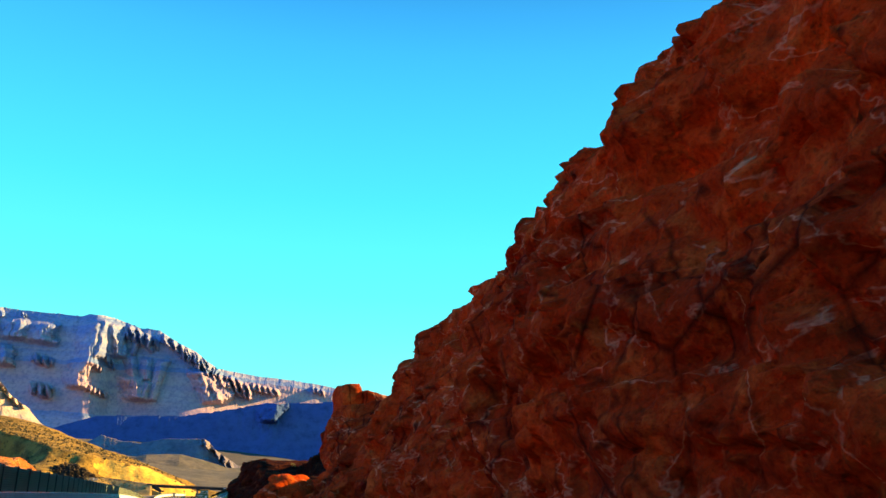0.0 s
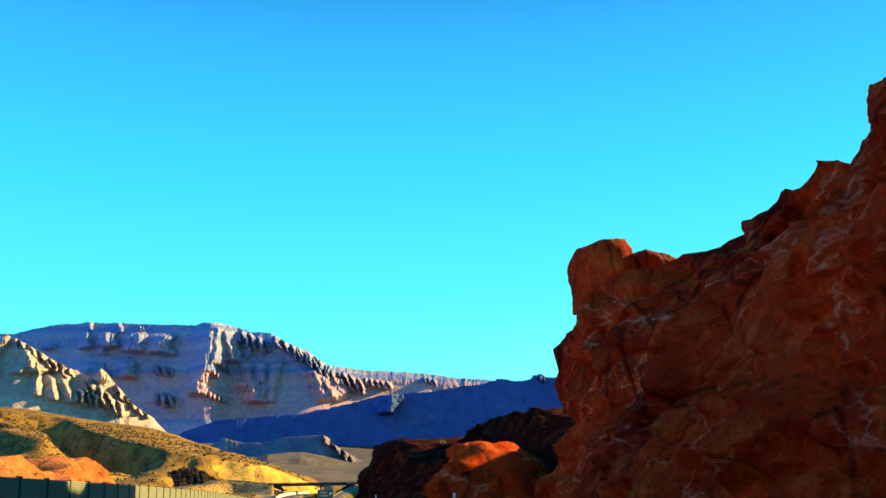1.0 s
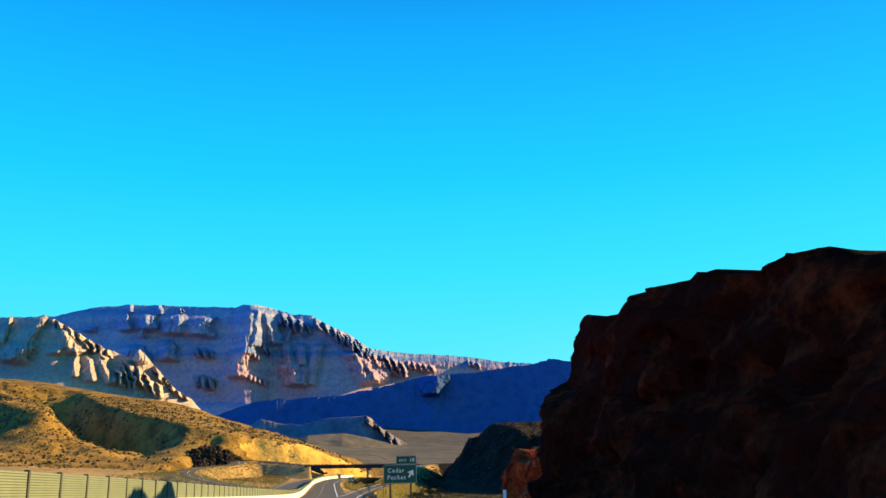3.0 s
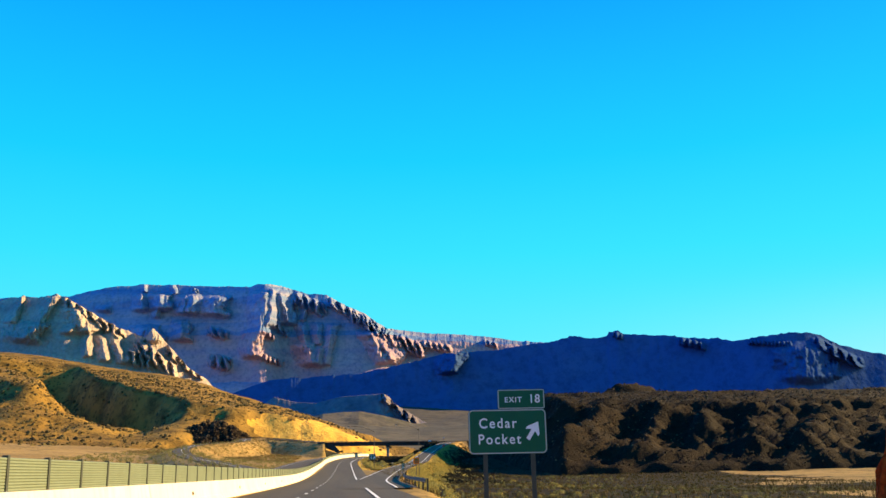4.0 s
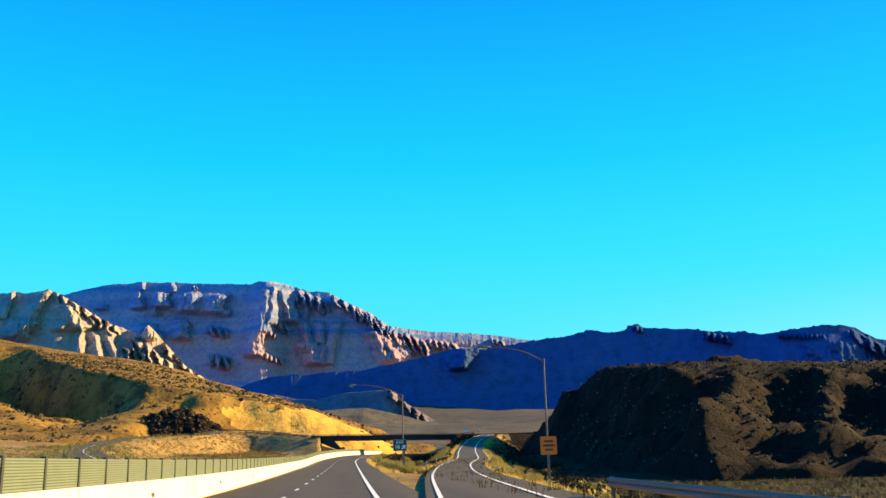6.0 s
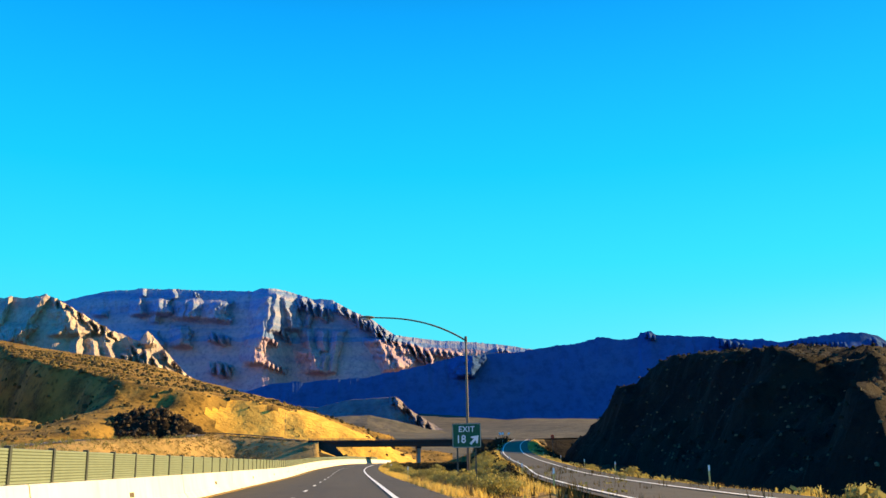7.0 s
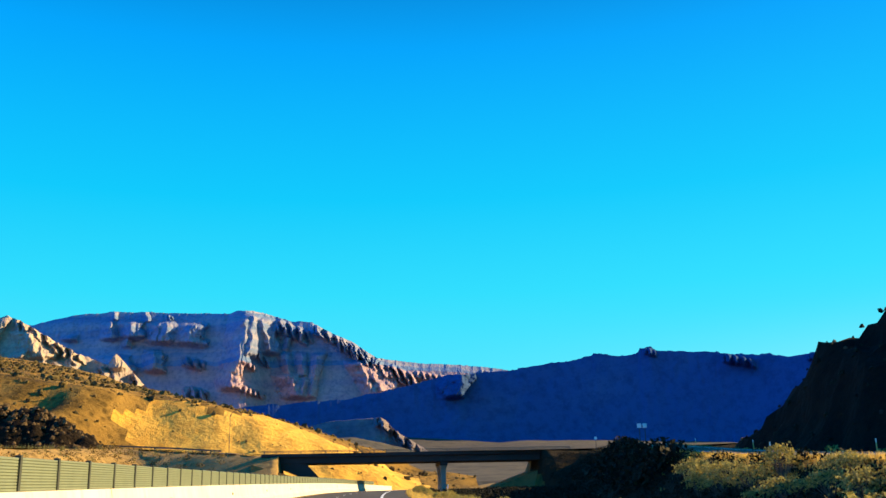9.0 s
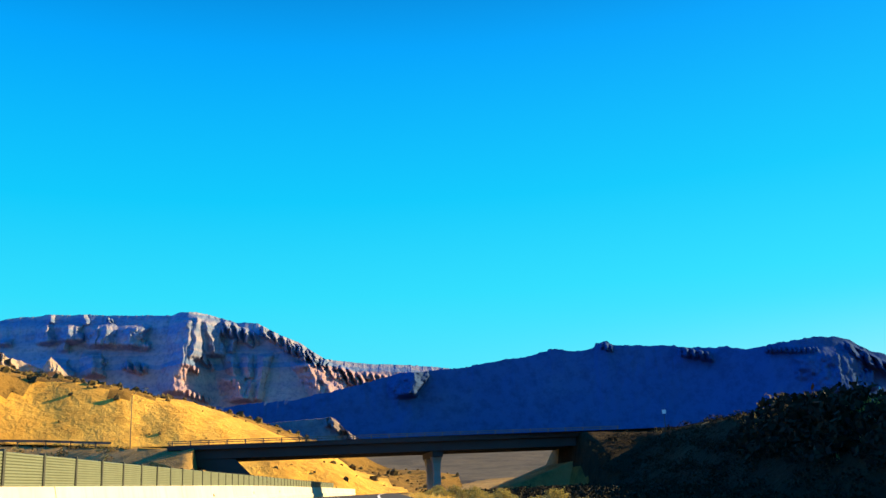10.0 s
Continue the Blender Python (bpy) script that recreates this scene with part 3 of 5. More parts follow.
CREST_B = rock_wall("cliff", ys, 8.6 - 1.6 * sm(138, 150, ys), 4.6 - 2.3 * sm(122, 138, ys), curve(ys, ((72, 5.4), (80, 5.6), (88, 5.4), (95, 4.4), (99, 4.0), (106, 4.6), (116, 5.3), (124, 5.6), (132, 6.2), (138, 7.6), (144, 8.4), (150, 8.6), (160, 8.4))) * sm(71, 75, ys) * (1 - sm(150, 159, ys)), SHADE_RED, "dark red-brown rock bluff in shade beside the road", 31, 0.8, rear=0.12)
ys = np.arange(154, 178, 0.3)
CREST_C = rock_wall("cliff", ys, 10.0 + 0 * ys, 1.0 + 0 * ys, (4.1 + 0.3 * np.sin(ys)) * sm(154, 160, ys) * (1 - sm(174, 177.5, ys)), RED, "low rounded red rock outcrop with grass on top", 47, 0.7, rear=0.05, back=22)
ys = np.arange(72, 92, 0.3)
rock_wall("boulder", ys, 5.6 + 0 * ys, 1.4 + 0 * ys, 3.7 * sm(74, 79, ys) * (1 - sm(84, 91, ys)), RED, "fractured orange-red rock spur at the road's edge", 53, 1.25, "rock", back=3.5)
ys = np.arange(90, 160, 0.4)
rock_wall("cliff", ys, -16.0 + 0 * ys, 6 + 0 * ys, curve(ys, ((90, 3.0), (95, 4.2), (112, 5.6), (125, 5.8), (132, 4.6), (141, 6.6), (148, 6.4), (153, 3.6), (158, 0.4), (160, 0.2))), ORANGE, "sunlit orange rock outcrop beyond the highway barrier", 61, 1.2, side=-1)


# unseen wall, added to throw warm bounced sunlight onto the red cliff
ys = np.arange(-110, 96, 1.6)
rock_wall("canyon_wall", ys, -72 - 0.02 * ys, 16 + 0 * ys, curve(ys, ((-110, 40), (-40, 50), (25, 50), (60, 46), (80, 30), (96, 6))), BOUNCE_ROCK, "tall unseen red wall added to bounce warm light across the highway", 67, 2.2, "cliff", 70, -1, 40)


def rock_cap(x0, y0, rx, ry, top, base, seed, material, label):
    """A low layered hump of bedrock on a plateau."""
    x, y = np.arange(x0 - rx, x0 + rx, 0.35), np.arange(y0 - ry, y0 + ry, 0.4)
    X, Y = np.meshgrid(x, y, indexing="ij")
    r = np.hypot((X - x0) / rx, (Y - y0) / ry) + 0.18 * fbm(X * 0.12, Y * 0.12, 4, seed)
    t = sm(0.0, 0.75, 1 - r)
    h = t * 5.0
    step = np.floor(h) + sm(0.0, 0.35, h % 1.0)
    m1, e1 = blocks(X * 0.5, Y * 0.4, seed + 3)
    Z = base + (top - base) * step / 5.0 + (0.35 * (m1 - 0.5) * sm(0, 0.15, e1) + 0.2 * fbm(X * 0.9, Y * 0.9, 3, seed + 5)) * sm(0, 0.15, t) - 1.5 * (1 - sm(0, 0.08, t))
    tagged(sheet("rock_cap", X, Y, Z, material), label, "rock")


rock_cap(23.0, 131, 8.0, 25, 8.3, 3.6, 71, SHADE_RED, "layered red rock hump with sunlit ledges on the bluff")


def summit_block(x, y, z, size, seed, label, layers=0.12, round_=0.14, slant=0.0):
    """A cracked block of rock that sits on a crest, its top sloping by slant."""
    bm = bmesh.new()
    bmesh.ops.create_cube(bm, size=1, matrix=Matrix.Diagonal((*size, 1)))
    bmesh.ops.subdivide_edges(bm, edges=bm.edges, cuts=16, use_grid_fill=True)
    for vert in bm.verts:
        c = vert.co.copy()
        k = 1 - round_ * ((2 * c.x / size[0]) ** 2 * (2 * c.y / size[1]) ** 2 + max(0, 2 * c.z / size[2]) ** 3 * 1.2)
        n = noise.fractal(c * 0.8 + Vector((seed, 0, 0)), 1.0, 2.0, 5)
        layer = layers * (math.floor((c.z + 0.25 * n) * 3.1) % 2)
        top = max(0.0, c.z / size[2] + 0.5)
        vert.co = Vector((c.x * k * (1 - layer / size[0]), c.y * k * (1 - layer / size[1]), c.z - slant * c.x * top)) + 0.13 * n * c.normalized()
    ob = part("boulder", bm, RED, None, "", True)
    ob.matrix_world = pose(x, y, z, 3, -4, 12)
    return tagged(ob, label, "rock")


summit_block(10.96, 70.9, 8.75, (1.95, 2.6, 2.5), 3, "big squared red rock block perched on the cliff edge", 0.05, 0.16, -0.10)
summit_block(13.0, 71.0, 8.35, (2.5, 2.8, 2.1), 8, "layered orange-red rock slab behind a perched block", 0.2, 0.08, 0.20)
summit_block(13.0, 56.6, 9.4, (0.8, 0.9, 1.3), 5, "small dark red boulder standing on the cliff top", 0.05, 0.2)


def hill_east():
    """The dark flat-topped hill beside the ramp."""
    x = np.arange(26, 230, 1.3)
    y = np.arange(300, 560, 1.3)
    X, Y = np.meshgrid(x, y, indexing="ij")
    wob = 1.6 * fbm(X * 0.03, Y * 0.03, 3, 71)
    fl = np.minimum((X - 42.3 + 2.8 * sm(365, 405, Y)) / 15, (Y - 338 + 0.10 * (X - 60)) / 50) + 0.06 * wob
    fl = np.minimum(fl, (450 + 0.42 * (X - 40) - Y) / 24)
    # spurs that run down to the front, steep on their western sides
    lane = (X - 0.55 * (Y - 360) + 6 * fbm(X * 0.03, Y * 0.03, 3, 85)) / 15.0
    spur = np.interp(lane % 1.0, (0.0, 0.22, 0.62, 1.0), (0.0, 1.0, 0.15, 0.0)) * (0.6 + 0.5 * vnoise(np.floor(lane), 0 * lane, 88))
    gully = ridged(X * 0.045 + 0.01 * Y, Y * 0.012, 3, 75)
    t = np.clip(fl + 0.22 * (gully - 0.65) * (1 - sm(0.8, 1.2, fl)), 0, 1)
    h = (14.6 + 3.9 * sm(355, 435, Y)) * (t ** 0.85) + 0.5 * fbm(X * 0.02, Y * 0.02, 3, 77) * t
    h = h + 4.2 * (spur - 0.35) * sm(0.05, 0.35, t) * (1 - sm(0.7, 1.0, t))
    h = h + (1.0 * fbm(X * 0.2, Y * 0.2, 4, 79) + 0.8 * fbm(X * 0.6, Y * 0.6, 2, 83)) * sm(0, 0.2, t) * (1 - 0.5 * sm(0.9, 1, t))
    Z = ground_z(X, Y) - 1.0 + h * 1.0 + 1.0 * sm(0, 0.1, t) - 1.5 * (1 - sm(0, 0.05, t))
    tagged(sheet("hill", X, Y, Z, DARK_HILL), "dark brushy flat-topped hill of basalt rubble, shade put into its colour", "hill")
    keep = t > 0.06
    return X[keep], Y[keep], Z[keep]


EAST = hill_east()


def hill_west():
    """The long sunlit grassy hill with its yellow cut face."""
    x = np.arange(-330, 30, 1.5)
    y = np.arange(400, 840, 2.0)
    X, Y = np.meshgrid(x, y, indexing="ij")
    ridge_y = curve(X, ((-330, 690), (-165, 668), (-124, 660), (-86, 660), (-51, 620), (-21, 588), (-3, 566), (8, 553), (30, 540)))
    ridge_z = curve(X, ((-330, 66), (-165, 61), (-124, 53), (-86, 47), (-51, 34), (-21, 24), (-3, 17), (8, 13), (30, 6)))
    foot_y = curve(X, ((-330, 380), (-160, 405), (-90, 430), (-60, 470), (-36, 507), (-14, 507), (-6, 505), (4, 508), (30, 530)))
    t = (Y - foot_y) / (ridge_y - foot_y)
    up = np.clip(t, 0, 1)
    foot_z = ground_z(X, foot_y)
    lumps = 2.2 * fbm(X * 0.022, Y * 0.018, 4, 91) + 1.0 * fbm(X * 0.09, Y * 0.09, 4, 93) + 0.35 * fbm(X * 0.4, Y * 0.4, 3, 95)
    full = sm(-78, -52, X)
    swell = (0.35 * up + 0.65 * sm(0, 1, up)) * (1 - full) + up**0.6 * full
    Z = foot_z - 1.0 + (ridge_z - foot_z + 1.0) * swell + lumps * sm(0.02, 0.3, up) * (1 - 0.75 * sm(0.75, 1.0, up))
    # the cut face above the road
    cut = sm(-50, -34, X) * (1 - sm(10, 28, X))
    base = np.interp(X, (-330, -45, -36, -13, -6, 4, 14, 30), (9, 9.8, 9.3, 7.6, 5.2, 4.0, 3.6, 3.4))
    reach = np.interp(X, (-330, -45, -38, -27, -18, -10, -2, 4, 12, 30), (21, 21.4, 21.2, 20.6, 18.8, 16.4, 13.4, 11.2, 7.5, 3)) - base
    back = np.clip((Y - foot_y) / 34, 0, 1)
    face = base - 1.2 + (reach + 1.2) * np.interp(back, (0, 0.12, 0.42, 1.0), (0, 0.14, 0.66, 1.0)) + 0.4 * fbm(X * 0.12, Y * 0.2, 3, 99) + 0.3 * (ridged(X * 0.25, Y * 0.03, 2, 98) - 0.6)
    Z = Z * (1 - cut) + cut * np.where(back < 1, face, np.maximum(face, Z))
    # spurs with steep western sides, and the shaded hollows beside them
    for hx, hy, w, l, dep, skew in ((-73, 549, 13, 32, 15, 0.35), (-103, 588, 12, 40, 17, 0.5), (-146, 560, 14, 44, 8, 0.4)):
        u = ((X - hx) + skew * (Y - hy) + 7 * fbm(X * 0.03, Y * 0.03, 3, 103)) / w
        p = curve(np.clip(u, -5, 6), ((-5, 0), (-3.4, -0.7), (-1.3, -1.15), (-0.7, 0.0), (0.0, 1), (1.4, 0.85), (3.6, 0.3), (6, 0)))
        Z = Z + dep * p * np.exp(-np.abs((Y - hy + 8 * fbm(X * 0.05, Y * 0.05, 4, 107)) / l) ** 3)
    Z = np.where(Y > ridge_y, np.minimum(Z, ridge_z - 0.12 * (Y - ridge_y) + 0.3 * lumps), Z)
    sight = 1 + (ridge_z - 1) * (Y - 300) / (ridge_y - 300) + 0.4 * fbm(X * 0.1, Y * 0.1, 3, 109)
    Z = np.minimum(Z, np.where((cut > 0.02) & (back < 1), np.maximum(sight, face), sight))
    for _ in range(2):
        Z[1:-1, 1:-1] = (2 * Z[1:-1, 1:-1] + Z[:-2, 1:-1] + Z[2:, 1:-1] + Z[1:-1, :-2] + Z[1:-1, 2:]) / 6
    Z = Z + (0.35 * fbm(X * 0.3, Y * 0.3, 3, 121) + 0.5 * (ridged(X * 0.11 + 0.03 * Y, Y * 0.05, 3, 123) - 0.6)) * cut * sm(0.0, 0.1, up)
    Z = np.where(t < -0.02, ground_z(X, Y) - 2, Z)
    ob = tagged(sheet("hill", X, Y, Z, HILL), "sunlit ochre hillside of dry grass with dark hollows", "hill")
    ob.data.materials.append(CUT)
    cx, cy = (X[:-1, :-1] + X[1:, 1:]) / 2, (Y[:-1, :-1] + Y[1:, 1:]) / 2
    fy = curve(cx, ((-330, 380), (-160, 405), (-90, 430), (-60, 470), (-36, 507), (-14, 507), (-6, 505), (4, 508), (30, 530)))
    edge = 2.5 * fbm(cx * 0.1, cy * 0.1, 3, 97)
    mine = (cx > -35 + 1.6 * edge) & (cx < 18 + edge) & (cy - fy < curve(cx, ((-330, 5), (-40, 20), (-30, 30), (-10, 36), (4, 36), (30, 28))) + 0.8 * edge)
    rim = np.interp(cx, (-330, -41, -34, -27, -18, -10, -2, 4, 12, 30), (15, 17.5, 19.6, 20.6, 18.4, 16.0, 12.8, 10.6, 7.4, 3))
    mine &= (Z[:-1, :-1] + Z[1:, 1:]) / 2 < rim + 0.5 * edge
    ob.data.polygons.foreach_set("material_index", mine.ravel().astype(np.int32))
    bare = np.zeros_like(X, bool)
    bare[:-1, :-1] = mine
    keep = (t > 0.0) & (Y < ridge_y + 4) & (X > -200) & ~(bare & (hash01(X * 10, Y * 10, 5) > 0.22))
    return (X[keep], Y[keep], Z[keep]), up[keep]


WEST, WEST_UP = hill_west()


def basalt_mound():
    """A rough dark hump of lava rubble at the foot of the hill."""
    x, y = np.arange(-84, -26, 0.5), np.arange(470, 520, 0.5)
    X, Y = np.meshgrid(x, y, indexing="ij")
    r = np.hypot((X + 47) / 15, (Y - 496) / 12) + 0.16 * fbm(X * 0.08, Y * 0.08, 4, 113)
    t = np.clip(1 - r, 0, 1)
    m1, e1 = blocks(X * 0.55, Y * 0.55, 115)
    h = 5.0 * sm(0, 0.75, t) + (1.0 * m1 * sm(0, 0.3, e1) + 0.5 * fbm(X * 0.6, Y * 0.6, 3, 117)) * sm(0, 0.2, t)
    Z = ground_z(X, Y) - 1.2 * (1 - sm(0, 0.06, t)) + h
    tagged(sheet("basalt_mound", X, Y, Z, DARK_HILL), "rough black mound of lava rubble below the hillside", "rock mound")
    return X[t > 0.05], Y[t > 0.05], Z[t > 0.05]


MOUND = basalt_mound()

# ---- distant mountains: shaped by heading and rise as seen from the highway ----
EYE = (0.5, 216.0)


def massif(name, az0, az1, step, crest, far, deep, stops, material, label, seed, spurs=(), turn=2.3, wave=1.0, nv=150, foot_rise=None, back=500.0, bands=(0.32, 0.84), crag=0.0, grain=1.0, flute=0.0):
    """A mountain front. crest: (heading, degrees of rise); far: (heading, distance of the crest); deep: how far the foot stands before it.
    stops: (share of the way up the mesh, share of the run, share of the rise).
    spurs: (heading, rise, heading, rise, half width in degrees), buttresses that stand out from the face."""
    az = np.arange(az0, az1, step)
    v = np.linspace(0, 1, nv)
    A, V = np.meshgrid(az, v, indexing="ij")
    line = lambda knots: np.interp(az, *np.array(knots, float).T)
    rc = curve(az, far)[:, None]
    rf = rc - deep
    rough = crag * (0.6 * fbm(az * 1.1, 0 * az, 3, seed + 41) + 0.8 * np.maximum(fbm(az * 4.5, 0 * az, 3, seed + 43), 0))
    zc = rc * np.tan(np.radians(line(crest) + rough))[:, None]
    zf = ground_z(EYE[0] + rf[:, 0] * np.sin(np.radians(az)), EYE[1] + rf[:, 0] * np.cos(np.radians(az)))[:, None] - 12
    if foot_rise is not None:
        zf = rf * np.tan(np.radians(line(foot_rise)))[:, None] - 4
    st = np.array(stops)
    front = np.clip(V / 0.88, 0, 1)
    run, rise = np.interp(front, st[:, 0], st[:, 1]), np.interp(front, st[:, 0], st[:, 2])
    R = rf + (rc - rf) * run
    Z = zf + (zc - zf) * rise
    up = np.degrees(np.arctan2(Z, R))
    across = np.radians(A) * rc
    w = wave / 1000.0
    torn = fbm(across * 24 * w, Z * 26 * w, 5, seed + 21, 0.62)
    grooves = ridged(across * 55 * w + 0.4 * torn, Z * 7 * w, 3, seed + 5)
    # each spur stands forward with a ragged sharp edge; its eastern flank falls back steeply, its western one gently
    push = flute * 9.0 * grooves * sm(0.80, 0.86, rise)
    for a0, r0, a1, r1, wide in spurs:
        rag = 0.32 * torn
        if abs(a1 - a0) < 0.9 * abs(r1 - r0) + 0.1:
            at = a0 + (a1 - a0) * np.clip((up - r0) / (r1 - r0 + 1e-6), 0, 1)
            u = (A - at) / (2 * wide) + 0.5 + rag
            tooth = np.where(u < 0, np.clip(1 + 0.6 * u, 0, 1), (1 - 0.55 * np.clip(u, 0, 1)) * sm(1.12, 0.96, u))
            over = np.maximum(np.maximum(min(r0, r1) - up, up - max(r0, r1)), 0) / (0.6 * wide + 0.12)
        else:
            pitch = min(1.6 * wide, 0.45)
            u = ((A - a0) / pitch + rag + 0.8 * (up - r0)) % 1.0
            tooth = np.where(u < 0.3, u / 0.3, (1 - u) / 0.7)
            mid = r0 + (r1 - r0) * np.clip((A - a0) / (a1 - a0), 0, 1)
            over = np.maximum(np.abs(up - mid) - 0.8 * wide, 0) / (0.4 * wide) + np.maximum(np.maximum(a0 - A, A - a1), 0) / wide
        reach = turn * max(2.2 * min(wide, 0.3), 0.34) * math.radians(1) * rc
        push = np.maximum(push, reach * tooth * sm(1.2, 0.0, over + 0.5 * rag) * (0.7 + 0.5 * grooves))
    push[:, 1:-1] = (push[:, :-2] + 2 * push[:, 1:-1] + push[:, 2:]) / 4
    body = sm(0.0, 0.06, front)
    R0 = R
    R = R - push * body - grain * body * (2.0 * fbm(across * 6 * w, Z * 6 * w, 3, seed + 2) + 0.8 * torn + 5.0 * grooves * sm(0.1, 0.6, fbm(across * 5 * w, Z * 3 * w, 3, seed + 13)))
    Z = Z + grain * 1.0 * fbm(across * 14 * w, R * 10 * w, 4, seed + 9) * (0.3 + 0.7 * body)
    Z = Z * (R / R0)
    rear = np.clip((V - 0.88) / 0.12, 0, 1)
    R = R + back * rear
    Z = Z - 0.35 * (zc - zf) * rear**2
    X = EYE[0] + R * np.sin(np.radians(A))
    Y = EYE[1] + R * np.cos(np.radians(A))
    whole = thing(name, 0, 0, 0, label, "mountain")
    whole.matrix_world = Matrix()
    cuts = [0] + [int(nv * c) for c in bands] + [nv - 1]
    for n, (lo, hi) in enumerate(zip(cuts, cuts[1:])):
        sheet(("talus", "cliff_band", "summit")[n if len(cuts) > 2 else 1], X[:, lo : hi + 1], Y[:, lo : hi + 1], Z[:, lo : hi + 1], material, True, True, whole)
    return whole


# the mesa's flanks that catch the sun: small points, the great prow, the fingers below it, the long eastern shoulder
KNOBS = [(-12.71, 10.18, -12.58, 9.51, 0.17), (-11.27, 10.22, -11.21, 9.61, 0.28), (-11.51, 9.70, -11.75, 9.09, 0.10), (-9.47, 10.20, -9.40, 9.41, 0.28), (-8.04, 10.12, -7.88, 9.37, 0.31),
         (-12.52, 10.86, -12.50, 10.56, 0.07), (-10.87, 10.91, -10.69, 10.51, 0.07), (-9.66, 10.74, -9.45, 10.64, 0.10), (-14.73, 9.37, -14.71, 9.36, 0.14),
         (-12.03, 8.17, -11.72, 7.70, 0.28), (-9.98, 8.61, -9.98, 7.80, 0.21), (-8.56, 8.22, -7.67, 7.99, 0.21), (-8.30, 6.38, -7.49, 6.21, 0.28)]
PROW = [(-5.12, 10.55, -5.25, 8.18, 0.28), (-4.49, 10.80, -4.87, 8.70, 0.28), (-3.86, 10.63, -3.52, 8.88, 0.28), (-4.53, 8.66, -3.82, 8.11, 0.21), (-5.42, 8.18, -5.63, 6.79, 0.28),
        (-5.07, 8.18, -4.65, 7.83, 0.17), (-5.53, 6.72, -4.07, 6.23, 0.17), (-3.15, 10.28, -1.66, 9.65, 0.42), (-2.54, 9.58, -2.75, 8.98, 0.10)]
FINGERS = [(-2.71, 8.59, -2.31, 7.40, 0.17), (-1.79, 8.59, -1.65, 7.47, 0.14), (-0.62, 8.58, -0.94, 7.29, 0.17), (-2.31, 7.30, -1.85, 6.28, 0.31), (-1.43, 7.12, -1.57, 6.21, 0.21), (-0.94, 7.29, -1.18, 6.21, 0.14)]
SHOULDER = [(-1.02, 10.07, 2.62, 8.19, 0.31), (0.48, 9.21, 3.14, 7.58, 0.38), (1.79, 8.06, 2.66, 6.36, 0.28), (2.68, 7.70, 3.38, 6.48, 0.45), (3.54, 7.57, 4.81, 6.95, 0.42), (4.93, 7.37, 6.53, 7.05, 0.21), (8.90, 7.37, 9.60, 7.17, 0.17)]
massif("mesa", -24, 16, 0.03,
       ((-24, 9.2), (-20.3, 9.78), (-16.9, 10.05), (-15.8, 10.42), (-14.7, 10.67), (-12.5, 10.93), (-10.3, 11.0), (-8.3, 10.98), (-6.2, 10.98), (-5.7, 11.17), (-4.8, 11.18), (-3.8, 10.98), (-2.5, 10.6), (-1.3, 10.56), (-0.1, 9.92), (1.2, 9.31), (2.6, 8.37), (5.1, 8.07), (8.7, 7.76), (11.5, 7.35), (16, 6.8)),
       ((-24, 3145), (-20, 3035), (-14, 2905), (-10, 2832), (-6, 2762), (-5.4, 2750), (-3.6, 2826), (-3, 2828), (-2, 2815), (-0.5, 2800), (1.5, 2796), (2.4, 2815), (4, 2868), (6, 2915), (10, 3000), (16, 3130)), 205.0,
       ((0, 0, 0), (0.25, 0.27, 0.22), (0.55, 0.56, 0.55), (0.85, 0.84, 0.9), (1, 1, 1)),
       MESA, "great flat-topped limestone mesa with buttressed cliffs, mostly shaded, tinted haze blue", 101, [(a0, r0, a1, r1, 1.25 * wide) for a0, r0, a1, r1, wide in KNOBS] + PROW + FINGERS + SHOULDER, nv=190, crag=0.04, flute=1.0)
massif("mountain", -27, -6.5, 0.025,
       ((-27, 8.0), (-22, 9.05), (-20.3, 9.9), (-19.5, 10.02), (-18.8, 9.95), (-17.8, 10.2), (-17.1, 10.04), (-15.8, 9.3), (-14.1, 8.32), (-12.5, 7.83), (-12.1, 8.4), (-11.8, 8.11), (-10.8, 7.04), (-9.8, 5.93), (-8.8, 5.26), (-7.6, 4.2), (-6.5, 3.2)),
       ((-27, 2250), (-20, 2010), (-17.3, 1950), (-15, 1955), (-12, 1960), (-6.5, 1940)), 140.0,
       ((0, 0, 0), (0.45, 0.40, 0.45), (0.6, 0.55, 0.62), (1, 1, 1)),
       CONE, "pointed eroded tan mountain with fluted slopes", 131,
       [(-17.78, 9.91, -18.41, 8.58, 0.17), (-18.39, 8.26, -18.94, 7.66, 0.42), (-19.58, 9.82, -19.95, 8.52, 0.14), (-16.98, 9.88, -14.12, 8.12, 0.42), (-16.32, 9.31, -15.63, 8.18, 0.31), (-15.78, 8.01, -15.60, 6.64, 0.14), (-14.86, 7.77, -14.66, 6.46, 0.17),
        (-14.24, 7.99, -13.58, 6.34, 0.17), (-13.34, 6.68, -12.27, 6.35, 0.42), (-12.80, 7.28, -10.79, 5.76, 0.42), (-12.14, 8.30, -11.78, 7.70, 0.28), (-11.10, 7.04, -9.13, 5.50, 0.31), (-16.40, 8.49, -16.77, 8.05, 0.17)], wave=1.6, crag=0.05, grain=1.6)
